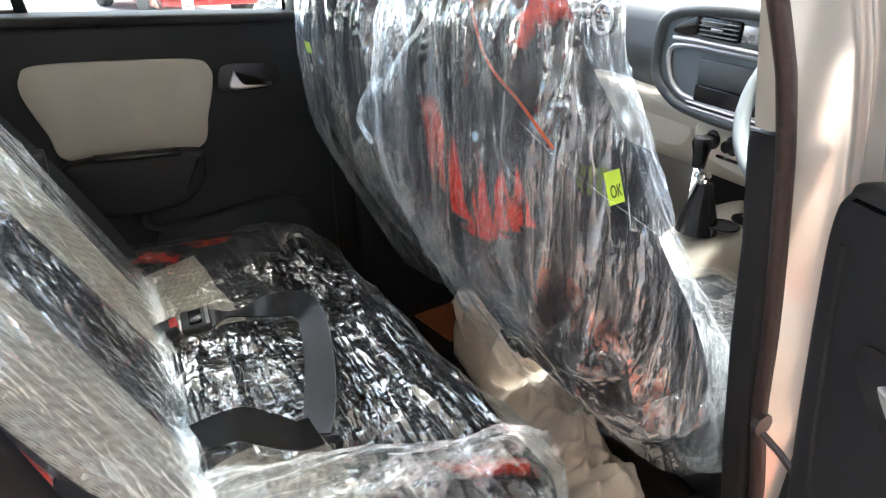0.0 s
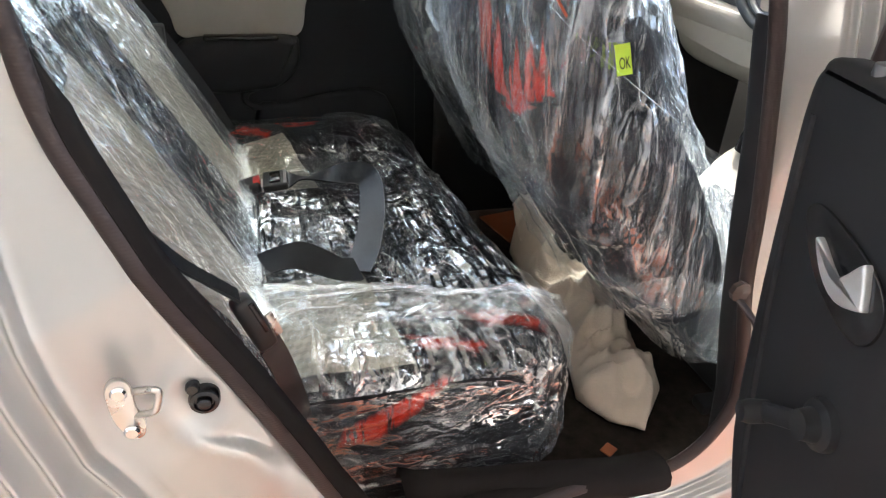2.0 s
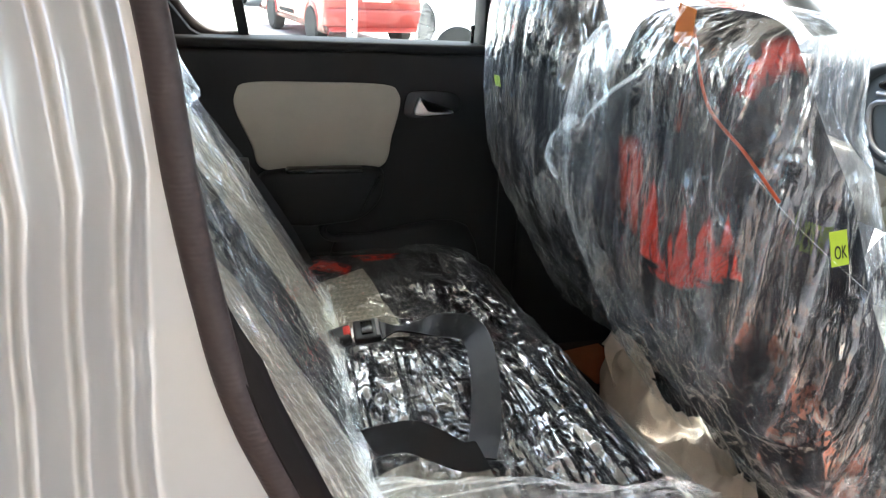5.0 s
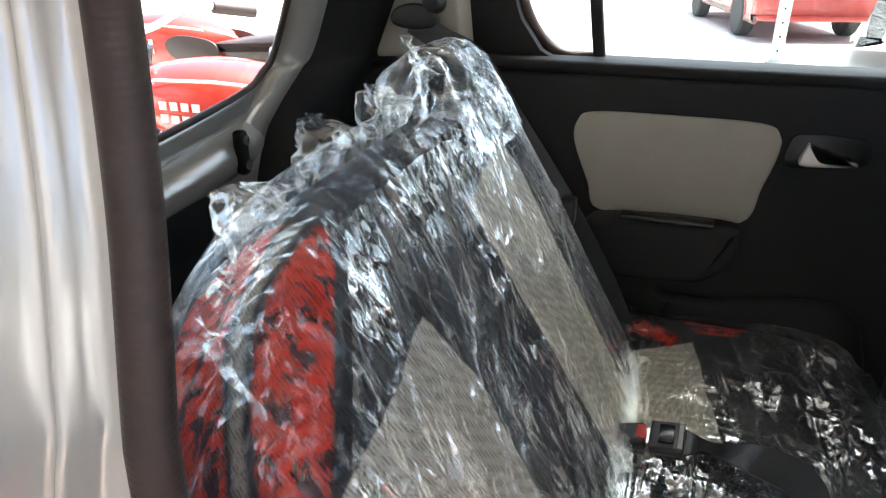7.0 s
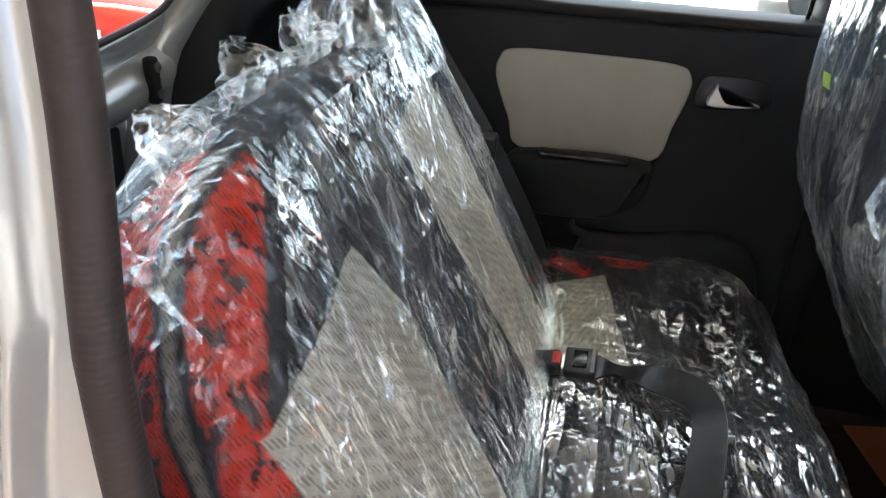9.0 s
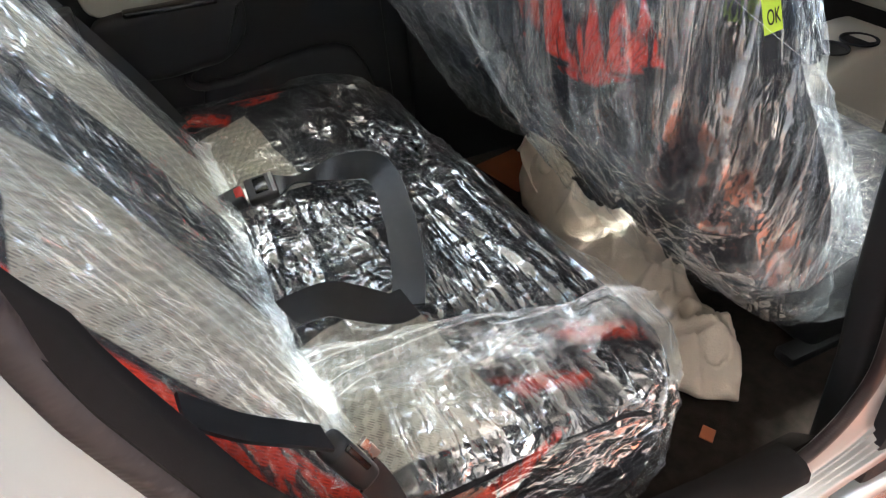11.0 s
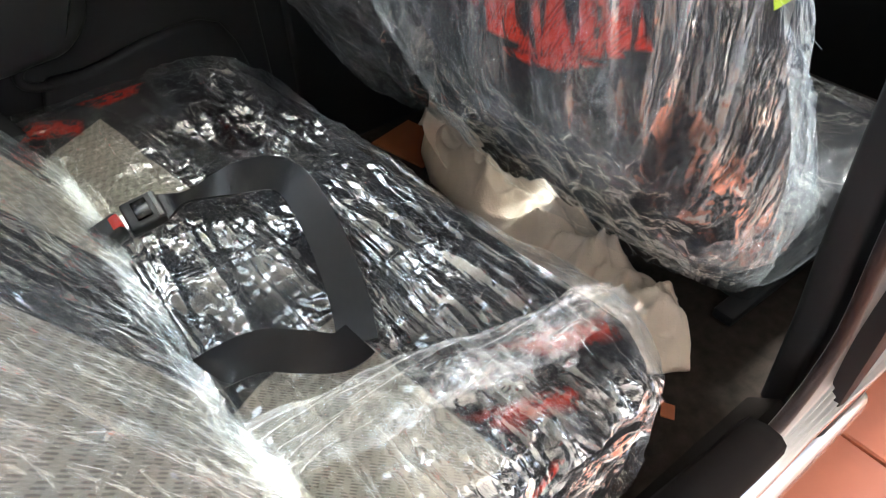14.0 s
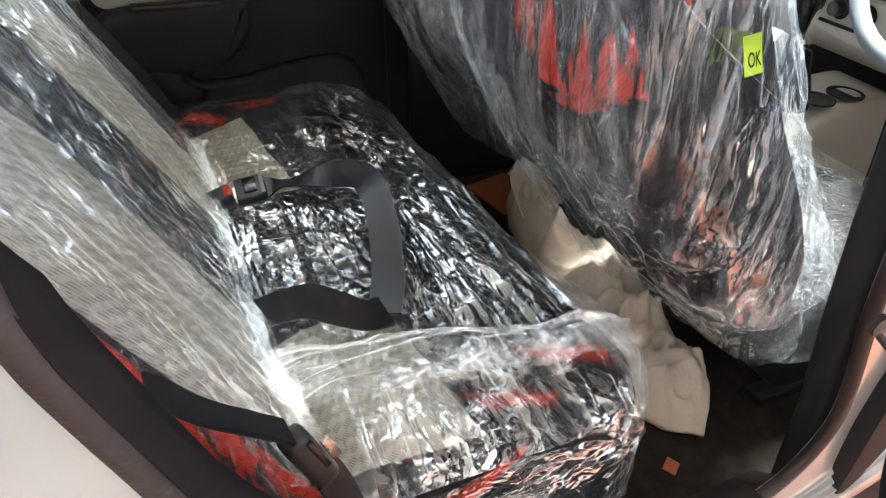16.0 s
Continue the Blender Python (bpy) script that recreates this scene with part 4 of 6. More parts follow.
CUSHION_CLOTH = seat_cloth("rear_cushion_cloth", [
    ("XY", [(0.430, 1.150), (0.28, 1.075), (0.28, 0.85), (0.485, 0.872)], BEIGE_CLOTH, 0.003),
    ("XY", [(0.510, 0.545), (0.545, 0.262), (0.33, 0.262), (0.34, 0.49)], BEIGE_CLOTH, 0.003),
    ("XY", [(0.40, 1.24), (0.54, 1.245), (0.50, 1.19), (0.44, 1.18)], RED_CLOTH, 0.012),
    ("XY", [(0.29, 1.16), (0.39, 1.128), (0.40, 1.16), (0.33, 1.20)], RED_CLOTH, 0.012),
    ("XY", [(0.64, 0.375), (0.70, 0.36), (0.775, 0.335), (0.76, 0.31), (0.68, 0.33)], (0.36, 0.03, 0.015), 0.02),
    ("XY", [(0.55, 0.325), (0.60, 0.305), (0.66, 0.28), (0.65, 0.265), (0.57, 0.29)], (0.36, 0.03, 0.015), 0.015),
    ("XZ", [(0.43, 0.425), (0.44, 0.46), (0.52, 0.495), (0.58, 0.522), (0.60, 0.515), (0.54, 0.47), (0.50, 0.43)], RED_CLOTH, 0.012),
])


def back_level(z, hw, yc, hd=0.055, dx=0.0):
    return (0.302 - (z - 0.55) * 0.545 + dx, yc, z, hd, hw, 28)


rear_seat = thing("rear_bench", "rear bench in black, beige and red cloth under clear film", "car seat", at=(0.4, 0.7, 0.29))
BACK_EDGE = [(0.47, 0.225), (0.80, 0.214), (0.90, 0.220), (0.96, 0.245), (1.00, 0.285), (1.03, 0.335), (1.06, 0.40), (1.09, 0.50)]
FAR_EDGE = [(0.47, 1.14), (0.90, 1.12), (0.98, 1.10), (1.03, 1.075), (1.09, 1.02)]


def back_ring(z, out=0.0, hd=0.076):
    """One level of the backrest; its shoulder on the open side falls away."""
    a, b = steps(z, BACK_EDGE) - out, steps(z, FAR_EDGE) + out
    return back_level(z - 0.04, (b - a) / 2, (a + b) / 2, hd, -0.060)


BACK_Z = [0.47, 0.60, 0.75, 0.85, 0.92, 0.97, 1.005, 1.025]
REAR_BACK = [back_ring(z) for z in BACK_Z] + [back_ring(1.040, -0.01, 0.068), back_ring(1.052, -0.03, 0.038), back_ring(1.057, -0.06, 0.008)]


def bolstered(bm):
    """The backrest's outer end stands forward of its middle."""
    for v in bm.verts:
        v.co.x += 0.045 * max(0.0, 1 - max(0.0, v.co.y - 0.22) / 0.30) ** 1.3
    return bm


part("backrest", bolstered(padded(REAR_BACK, 96, power=5.0)), BACK_CLOTH, rear_seat)
for yc, top in ((0.94, 1.115),):
    lv = [back_level(0.93, 0.10, yc, 0.055, -0.04), back_level(1.0, 0.088, yc, 0.055, -0.04), back_level(top - 0.04, 0.070, yc, 0.046, -0.04), back_level(top - 0.02, 0.048, yc, 0.024, -0.04), back_level(top - 0.014, 0.03, yc, 0.005, -0.04)]
    part("headrest", padded(lv, 32, power=2.8), BACK_CLOTH, rear_seat, "black moulded headrest hump")


def cushion_rings(n, grow=0.0, wrinkle=None, drop=0.0):
    """Rings of the bench cushion from its open-side end to the far end."""
    rings = []
    cuts = [0.232, 0.235, 0.245, 0.27] + [lerp(0.30, 1.18, k / 60) for k in range(61)] + [1.20, 1.22, 1.235, 1.244]
    for y in cuts:
        e = steps(y, [(0.232, 0.80), (0.235, 0.86), (0.245, 0.93), (0.27, 0.98), (0.31, 1.0), (1.17, 1.0), (1.215, 0.965), (1.244, 0.88)])
        x0, x1 = 0.20, steps(y, [(0.23, 0.765), (0.27, 0.79), (0.33, 0.812), (0.42, 0.808), (0.56, 0.792), (0.68, 0.782), (0.82, 0.768), (1.0, 0.750), (1.14, 0.735), (1.25, 0.70)])
        z0, z1 = 0.275 - drop, 0.545 + steps(y, [(0.95, 0.0), (1.15, 0.018), (1.25, 0.024)])
        cx, cz, hx, hz = (x0 + x1) / 2, (z0 + z1) / 2, (x1 - x0) / 2 * e, (z1 - z0) / 2 * e
        yy = y - grow if y < 0.3 else y + (grow if y > 1.17 else 0)
        ring = []
        for j in range(n):
            a = 2 * math.pi * j / n
            u, v = squircle(a, 5.0)
            dip = -0.018 * math.exp(-((y - 0.42) / 0.16) ** 2) - 0.018 * math.exp(-((y - 0.98) / 0.15) ** 2) if v > 0.7 else 0
            p = Vector((cx + (hx + grow) * u, yy, cz + (hz + grow) * v + dip * max(0, 1 - abs(u))))
            if v > 0.5 and 0.3 < y < 1.18:
                p.z -= 0.010 * (math.exp(-((p.x - x1 + 0.135) / 0.010) ** 2) + math.exp(-((p.x - x1 + 0.235) / 0.012) ** 2))
            if wrinkle is not None:
                p += Vector((u, -0.4 if y < 0.25 else 0, v)).normalized() * wrinkle(p, a, y)
            ring.append(p)
        rings.append(ring)
    return rings


part("cushion", loft(cushion_rings(64), True, True), CUSHION_CLOTH, rear_seat)

rear_film = thing("rear_seat_cover", "crumpled clear polythene cover over the rear bench", "plastic cover", at=(0.4, 0.7, 0.29))


def seat_wrinkle(p, a, y):
    """Long folds along the bench, broken by fine crumples."""
    o = Vector((3.3, 8.1, 1.7))
    q = Vector((p.x * 1.0, p.y * 0.10 + 0.06 * noise.noise(p * 6), p.z))
    fold = (1 - abs(noise.noise(q * 26 + o))) ** 3
    crum = (1 - abs(noise.noise(p * 30 + o))) ** 2
    fine = (1 - abs(noise.noise(p * 70 + o))) ** 2
    k = 0.5 + 0.5 * noise.noise(p * 5 + o)
    return 0.006 + 0.007 * noise.noise(p * 7 + o) + 0.012 * (fold - 0.3) + 0.006 * k * (crum - 0.35) + 0.002 * (fine - 0.4)


def fine_cushion_film():
    rings = []
    base = cushion_rings(220, 0.006)
    for i in range(len(base) - 1):
        for s in range(3):
            t = s / 3
            ring = [a.lerp(b, t) for a, b in zip(base[i], base[i + 1])]
            rings.append(ring)
    rings.append(base[-1])
    out = []
    for r in rings:
        c = sum(r, Vector()) / len(r)
        out.append([p + (Vector((p.x - c.x, -0.25 if p.y < 0.25 else 0, (p.z - c.z) * 2.2))).normalized() * seat_wrinkle(p, 0, p.y) for p in r])
    return loft(out, True, False)


def end_film():
    """The film drawn over the bench's end on the open side."""
    ring = cushion_rings(220, 0.008)[0]
    c = sum(ring, Vector()) / len(ring)
    rows = []
    for k in range(60):
        s = 1.02 - k / 59 * 1.0
        row = []
        for p in ring:
            q = c.lerp(p, s)
            f = (1 - abs(noise.noise(Vector((q.x * 4 + q.z * 2, 1.3, q.z * 26 - q.x * 5))))) ** 3
            g = (1 - abs(noise.noise(Vector((q.x * 25, 4.1, q.z * 45))))) ** 2
            q.y = c.y - 0.004 - 0.012 * max(0, 1 - s) ** 0.5 - 0.010 * (f - 0.3) - 0.005 * (g - 0.4)
            row.append(q)
        rows.append(row)
    return loft(rows, True, False)


part("end_film", end_film(), FILM_END, rear_film, "", 180)


def hem(u, v):
    """A slack pleat of film across the bench near its open end."""
    x = lerp(0.345, 0.80, u)
    y = lerp(0.425, 0.325, u) + 0.03 * noise.noise(Vector((x * 6, 2.2, 0))) + lerp(-0.05, 0.035, v) * (1 - 0.25 * u)
    z = 0.552 + 0.022 * math.sin(math.pi * v) ** 0.7 - 0.02 * max(0, u - 0.85) * 6
    z += 0.014 * (1 - abs(noise.noise(Vector((x * 5, y * 60, 0.7))))) ** 3 + 0.006 * noise.noise(Vector((x * 30, y * 50, 1.1)))
    return (x, y, z)


part("gathered_hem", sheet(hem, 160, 70), FILM_BUNCHED, rear_film, "white gathered pleat of film", 180)


def ruffle(u, v):
    """Film bunched up where backrest and cushion meet."""
    y = lerp(0.235, 1.08, u)
    a = lerp(-0.6, 2.6, v)
    r = (0.018 + 0.026 * max(0, 1 - u * 3)) * (0.75 + 0.5 * noise.noise(Vector((y * 14, a * 1.5, 3)))) + 0.012 * (1 - abs(noise.noise(Vector((y * 40, a * 3, 5))))) ** 2
    return (0.315 + r * math.cos(a) * 1.1, y + 0.01 * noise.noise(Vector((y * 30, a, 9))), 0.548 + r * math.sin(a) * 1.2)


part("bunched_film", sheet(ruffle, 300, 46), FILM_BUNCHED, rear_film, "white bunched film", 180)
part("cushion_film", fine_cushion_film(), FILM, rear_film, "", 180)
FILM_BACK = [back_ring(z, 0.006, 0.080) for z in [0.50] + BACK_Z[1:]] + [back_ring(1.045, 0.0, 0.078), back_ring(1.065, -0.02, 0.06), back_ring(1.078, -0.06, 0.028), back_ring(1.084, -0.12, 0.004)]


def film_bag(levels, n, seed, loose, fine, power=3.4, grow=0.012, along=(1, 1, 0.22), sub=2):
    rings = bag_rings(levels, n, grow=grow, power=power)
    thin = []
    for i in range(len(rings) - 1):
        for s in range(sub):
            thin.append([a.lerp(b, s / sub) for a, b in zip(rings[i], rings[i + 1])])
    thin.append(rings[-1])
    w = creases(seed, loose, fine, along)
    out = []
    for r in thin:
        c = sum(r, Vector()) / len(r)
        out.append([p + ((p - c).normalized()) * w(p, 0, 0) for p in r])
    return loft(out, True, False)


bf = part("backrest_film", bolstered(film_bag(FILM_BACK, 560, 2, 0.012, 0.008, 4.6, 0.006, (1, 1, 0.14), 4)), FILM_MILKY, rear_film, "", 180)
# side and shoulder faces take the dimmer copy of the film
bf.data.materials.append(FILM_SIDE)
for f in bf.data.polygons:
    if f.center.y < 0.245 or (f.center.z > 0.85 and f.center.y - 0.275 < (f.center.z - 0.92) * 1.55) or f.center.z > 1.035:
        f.material_index = 1
lv = [back_level(0.95, 0.12, 0.93, 0.066, -0.035), back_level(1.02, 0.10, 0.94, 0.066, -0.035), back_level(1.07, 0.082, 0.94, 0.054, -0.035), back_level(1.093, 0.055, 0.94, 0.03, -0.035), back_level(1.101, 0.025, 0.94, 0.006, -0.035)]
part("headrest_film", film_bag(lv, 200, 5, 0.014, 0.010, 3.2, 0.008, (1, 1, 0.5), 3), FILM_LOOSE, rear_film, "bunched milky film", 180)


def loose_fold(at, along, height, lean, seed):
    """A crisp ear of slack film standing up from the backrest's shoulder."""
    A, L = Vector(at), Vector(along)

    def f(u, v):
        s = u - 0.5
        w = 1 - 0.55 * v
        p = A + L * s * w + Vector((lean, 0.02 * math.sin(5 * u + seed), 1)).normalized() * 1.5 * height * v * (0.55 + 0.45 * math.cos(2.6 * s + 0.6 * math.sin(seed)))
        k = (1 - abs(noise.noise(Vector((u * 4 + seed, v * 2, seed))))) ** 3
        return p + Vector((0.016 * k + 0.010 * noise.noise(Vector((u * 4, v * 3, seed * 2))) - 0.01, 0.008 * noise.noise(Vector((u * 6, v * 6, seed * 3))), 0))
    return part("loose_fold", sheet(f, 40, 26), FILM_SIDE, rear_film, "crisp slack fold of film", 180)


for at, along, height, lean, seed in (((0.075, 0.30, 1.005), (-0.06, 0.07, 0.07), 0.030, -1.6, 1.3), ((0.06, 0.37, 1.055), (-0.02, 0.13, 0.03), 0.034, -1.3, 2.9), ((0.05, 0.50, 1.07), (0.0, 0.13, 0.02), 0.032, -1.0, 4.1),
                                      ((0.06, 0.62, 1.075), (0.02, 0.13, 0.01), 0.032, -0.7, 6.4), ((0.06, 0.73, 1.08), (-0.02, 0.12, 0.04), 0.034, -0.3, 8.2), ((0.02, 0.82, 1.10), (-0.05, 0.07, 0.04), 0.030, -0.9, 9.7)):
    loose_fold(at, along, height, lean, seed)

# front seats
DRIVER_CLOTH = seat_cloth("driver_seat_cloth", [
    ("YZ", [(0.60, 0.99), (0.55, 1.0), (0.50, 0.94), (0.52, 0.87), (0.58, 0.88)], (0.42, 0.05, 0.02), 0.02),
    ("YZ", [(0.50, 0.965), (0.53, 0.845), (0.46, 0.855)], RED_CLOTH, 0.006),
    ("YZ", [(0.43, 0.95), (0.48, 0.845), (0.40, 0.865)], RED_CLOTH, 0.006),
    ("YZ", [(0.385, 0.96), (0.42, 0.86), (0.35, 0.885)], RED_CLOTH, 0.006),
    ("YZ", [(0.355, 0.965), (0.37, 0.885), (0.325, 0.90)], RED_CLOTH, 0.005),
    ("YZ", [(0.53, 0.848), (0.42, 0.862), (0.345, 0.888), (0.325, 0.90), (0.335, 0.878), (0.42, 0.838), (0.50, 0.828)], RED_CLOTH, 0.008),
    ("YZ", [(0.395, 1.17), (0.38, 1.17), (0.372, 1.10), (0.385, 1.10)], RED_CLOTH, 0.010),
    ("YZ", [(0.47, 1.11), (0.455, 1.11), (0.45, 1.04), (0.47, 1.04)], (0.30, 0.05, 0.02), 0.012),
    ("XZ", [(0.79, 0.30), (1.40, 0.30), (1.40, 1.40), (0.79, 1.40)], (0.018, 0.018, 0.021), 0.01),
], (0.018, 0.018, 0.021))


def front_level(z, hw, yc, hd=0.075, dx=0.0):
    return (0.755 + dx + steps(z, [(0.45, 0.26), (0.60, 0.205), (0.75, 0.110), (0.86, 0.052), (0.95, 0.032), (1.10, 0.008), (1.25, -0.005)]), yc, z, hd, hw, 10)


def sunk(z, yc):
    """The driver's seat is set lower than the passenger's."""
    return 1.0 + (z - 1.0) * 0.80 if yc < 0.6 and z > 1.0 else z


def front_seat(name, yc, label, cloth):
    s = thing(name, label, "car seat", "front seats", at=(1.15, yc, 0.26))
    g = 0.028 if yc < 0.6 else 0.0
    lv = [front_level(0.50, 0.20, yc, 0.06, 0.03), front_level(0.57, 0.225, yc, 0.08 + g, g), front_level(0.70, 0.24, yc, 0.085 + g, g), front_level(0.85, 0.238, yc, 0.08 + g * 0.8, g * 0.8), front_level(0.98, 0.215, yc, 0.072 + g * 0.4, g * 0.4), front_level(sunk(1.08, yc), 0.18, yc, 0.062), front_level(sunk(1.15, yc), 0.145, yc, 0.055), front_level(sunk(1.195, yc), 0.12, yc, 0.045), front_level(sunk(1.218, yc), 0.085, yc, 0.025), front_level(sunk(1.223, yc), 0.04, yc, 0.006)]
    part("backrest", padded(lv, 48, power=3.6), cloth, s)
    part("cushion", prism(rounded([(1.08, 0.43), (1.08, 0.50), (1.2, 0.53), (1.42, 0.56), (1.47, 0.50), (1.44, 0.42), (1.25, 0.40)]), "y", yc - 0.22, yc + 0.22, 0.04, 4), cloth, s, "", 50)
    part("seat_base", box((1.36, yc, 0.33), (0.34, 0.36, 0.15), 0.02, 3), TRIM_BLACK, s)
    for dy in (-0.17, 0.17):
        part("runner", box((1.34, yc + dy, 0.262), (0.40, 0.04, 0.024), 0.006, 2), TRIM_BLACK, s, "dark steel seat runner")
    return s


driver_seat = front_seat("bucket_chair", 0.515, "driver's bucket seat in black and red cloth", DRIVER_CLOTH)
passenger_seat = front_seat("bucket_chair", 1.0, "front passenger bucket seat in black and red cloth", DRIVER_CLOTH)
piping = curve_pts([(0.702, 0.455, 1.16), (0.704, 0.405, 1.083), (0.708, 0.33, 1.045), (0.716, 0.275, 1.01)], 8)
part("piping", tube([(p.x - 0.005, p.y, p.z) for p in piping], 0.0018, 6), grained("orange_piping", (0.34, 0.055, 0.015), 0.7, 0.1, 30, 500, 0.2), driver_seat, "orange piping seam", 60)

for seat_y, nm, hwk, seed in ((0.515, "driver_seat_cover", 1.0, 11), (1.0, "passenger_seat_cover", 0.82, 17)):
    cov = thing(nm, "loose milky polythene bag over a front seat", "plastic cover", "front seat covers", at=(1.0, seat_y, 0.5))
    lean = 0.03 if seat_y < 0.6 else 0.0
    grow = 0.03 if seat_y < 0.6 else 0.0
    lv = [front_level(0.555, 0.245 * hwk, seat_y + lean * 0.6, 0.095 + grow, grow), front_level(0.60, 0.262 * hwk, seat_y + lean * 0.6, 0.105 + grow, grow), front_level(0.72, 0.275 * hwk, seat_y + lean, 0.105 + grow, grow), front_level(0.85, 0.275 * hwk, seat_y + lean * 1.2, 0.10 + grow * 0.8, grow * 0.8), front_level(0.98, 0.262 * hwk, seat_y + lean * 1.3, 0.092 + grow * 0.4, grow * 0.4), front_level(sunk(1.08, seat_y), 0.235 * hwk, seat_y + lean, 0.082), front_level(sunk(1.16, seat_y), 0.205 * hwk, seat_y + lean * 0.3, 0.075), front_level(sunk(1.205, seat_y), 0.18 * hwk, seat_y - 0.02, 0.055), front_level(sunk(1.228, seat_y), 0.13 * hwk, seat_y - 0.02, 0.022), front_level(sunk(1.234, seat_y), 0.03 * hwk, seat_y - 0.02, 0.003)]
    part("film", film_bag(lv, 330, seed, 0.016, 0.010, 3.0, 0.01, (1, 1, 0.14), 3), FILM_LOOSE, cov, "", 180)
    part("cushion_film", prism(rounded([(1.07, 0.42), (1.07, 0.52), (1.2, 0.55), (1.42, 0.58), (1.49, 0.51), (1.46, 0.41), (1.25, 0.39)]), "y", seat_y - 0.245, seat_y + 0.245, 0.045, 4), FILM_SIDE, cov, "", 50)
    lv2 = [front_level(0.42, 0.20 * hwk, seat_y, 0.06, 0.08), front_level(0.48, 0.215 * hwk, seat_y, 0.07, 0.06), front_level(0.56, 0.225 * hwk, seat_y, 0.08, 0.03), front_level(0.62, 0.215 * hwk, seat_y, 0.075)]
    part("lower_film", film_bag(lv2, 260, seed + 2, 0.012, 0.010, 3.0, 0.01, (1, 0.3, 1), 3), FILM_LOOSE, cov, "", 180)

# taut pleats and a torn tail on the driver's cover
pleats = thing("cover_pleat", "white pleats and torn tail of a polythene seat cover", "plastic cover", at=(0.68, 0.5, 1.0))
part("pleat", tube(curve_pts([(0.695, 0.70, 0.985), (0.684, 0.66, 1.012), (0.668, 0.57, 1.065), (0.655, 0.48, 1.11), (0.645, 0.40, 1.185)], 10), lambda s: 0.0025 + 0.004 * s * (1 - s), 8, flat=0.6), FILM_BUNCHED, pleats, "", 60)
part("pleat", tube(curve_pts([(0.660, 0.262, 1.045), (0.71, 0.254, 1.0), (0.775, 0.250, 0.952), (0.875, 0.250, 0.885)], 10), 0.0005, 8, flat=0.6), FILM_LOOSE, pleats, "", 60)


def tail(u, v):
    y = 0.725 + 0.05 * math.sin(2.2 * u) + lerp(-0.022, 0.022, v) * (1 - 0.75 * u) + 0.006 * noise.noise(Vector((u * 9, v * 3, 1)))
    return (0.70 - 0.02 * math.sin(3 * u) + 0.012 * noise.noise(Vector((u * 5, v * 6, 4))), y, 1.0 - 0.115 * u)


part("torn_tail", sheet(tail, 40, 16), FILM_BUNCHED, pleats, "ragged torn tail of film", 180)

# ---- dashboard ----
dash = thing("dashboard", "slate grey dashboard with beige lower half", "dashboard", at=(1.7, 0.7, 0.5))
DASH_LIGHT = grained("light_slate_fascia_plastic", (0.16, 0.185, 0.20), 0.4, 0.06, 6, 900, 0.2)
PAD_LINE = [(0, 2.12, 1.02), (0.25, 1.85, 1.075), (0.5, 1.64, 1.098), (0.62, 1.56, 1.088), (0.72, 1.515, 1.05), (0.85, 1.50, 0.96), (1, 1.53, 0.86)]
part("upper_pad", sheet(lambda u, v: (steps(v, [(a, b) for a, b, q in PAD_LINE]) + 0.02 * abs(u - 0.5), lerp(0.14, 1.245, u), steps(v, [(a, q) for a, b, q in PAD_LINE])), 20, 40), DASH_GREY, dash, "slate grey grained pad", 70, 0.01)
part("lower_pad", prism(rounded([(1.515, 0.885), (1.52, 0.80), (1.60, 0.70), (1.9, 0.62), (1.98, 0.80)]), "y", 0.16, 1.245, 0.02, 3), CREAM_PLASTIC, dash, "beige lower dashboard", 50)
part("glovebox", prism(rounded([(0.84, 0.81), (0.87, 0.865), (0.95, 0.878), (1.22, 0.885), (1.22, 0.79), (1.02, 0.765), (0.88, 0.765)]), "x", 1.505, 1.53, 0.006, 2), CREAM_PLASTIC, dash, "cream glovebox lid", 50)
fascia_line = [(0.955, 1.01), (0.95, 0.93), (0.90, 0.885), (0.84, 0.868), (0.71, 0.862), (0.58, 0.87), (0.52, 0.90), (0.50, 0.99), (0.52, 1.05), (0.62, 1.078), (0.75, 1.083), (0.88, 1.072), (0.94, 1.05)]
fascia = part("centre_fascia", prism(rounded(fascia_line), "x", 1.478, 1.53, 0.006, 3), DASH_LIGHT, dash, "light grey centre fascia", 50)
part("hood", tube([(1.476, y, z) for y, z in rounded(fascia_line)], 0.013, 10, closed=True), DASH_GREY, fascia, "dark grey surround", 60)
part("silver_rail", tube(curve_pts([(1.474, 0.91, 1.012), (1.470, 0.83, 1.014), (1.468, 0.70, 1.012), (1.470, 0.56, 1.006)], 5), 0.006, 8), SILVER, fascia, "silver trim rail", 60)
inner = [(0.905, 0.995), (0.905, 0.935), (0.87, 0.90), (0.80, 0.89), (0.62, 0.888), (0.56, 0.91), (0.55, 0.97), (0.57, 0.998), (0.74, 1.002)]
part("inner_frame", tube([(1.474, y, z) for y, z in rounded(inner)], 0.006, 8, closed=True), SILVER, fascia, "silver inner frame", 60)
part("radio_face", box((1.474, 0.735, 0.955), (0.010, 0.17, 0.055), 0.004, 2), DASH_GREY, fascia)
# the empty slot is a solid block, coloured black for the shade inside
part("radio_slot", box((1.474, 0.735, 0.908), (0.012, 0.17, 0.036), 0.003, 2), DARK_GLOSS, fascia, "black block in place of the empty radio slot")
for k in range(2):
    part("lower_rail", tube([(1.470, 0.84, 0.885 - 0.010 * k), (1.468, 0.62, 0.882 - 0.010 * k)], 0.003, 6), SILVER, fascia, "", 60)
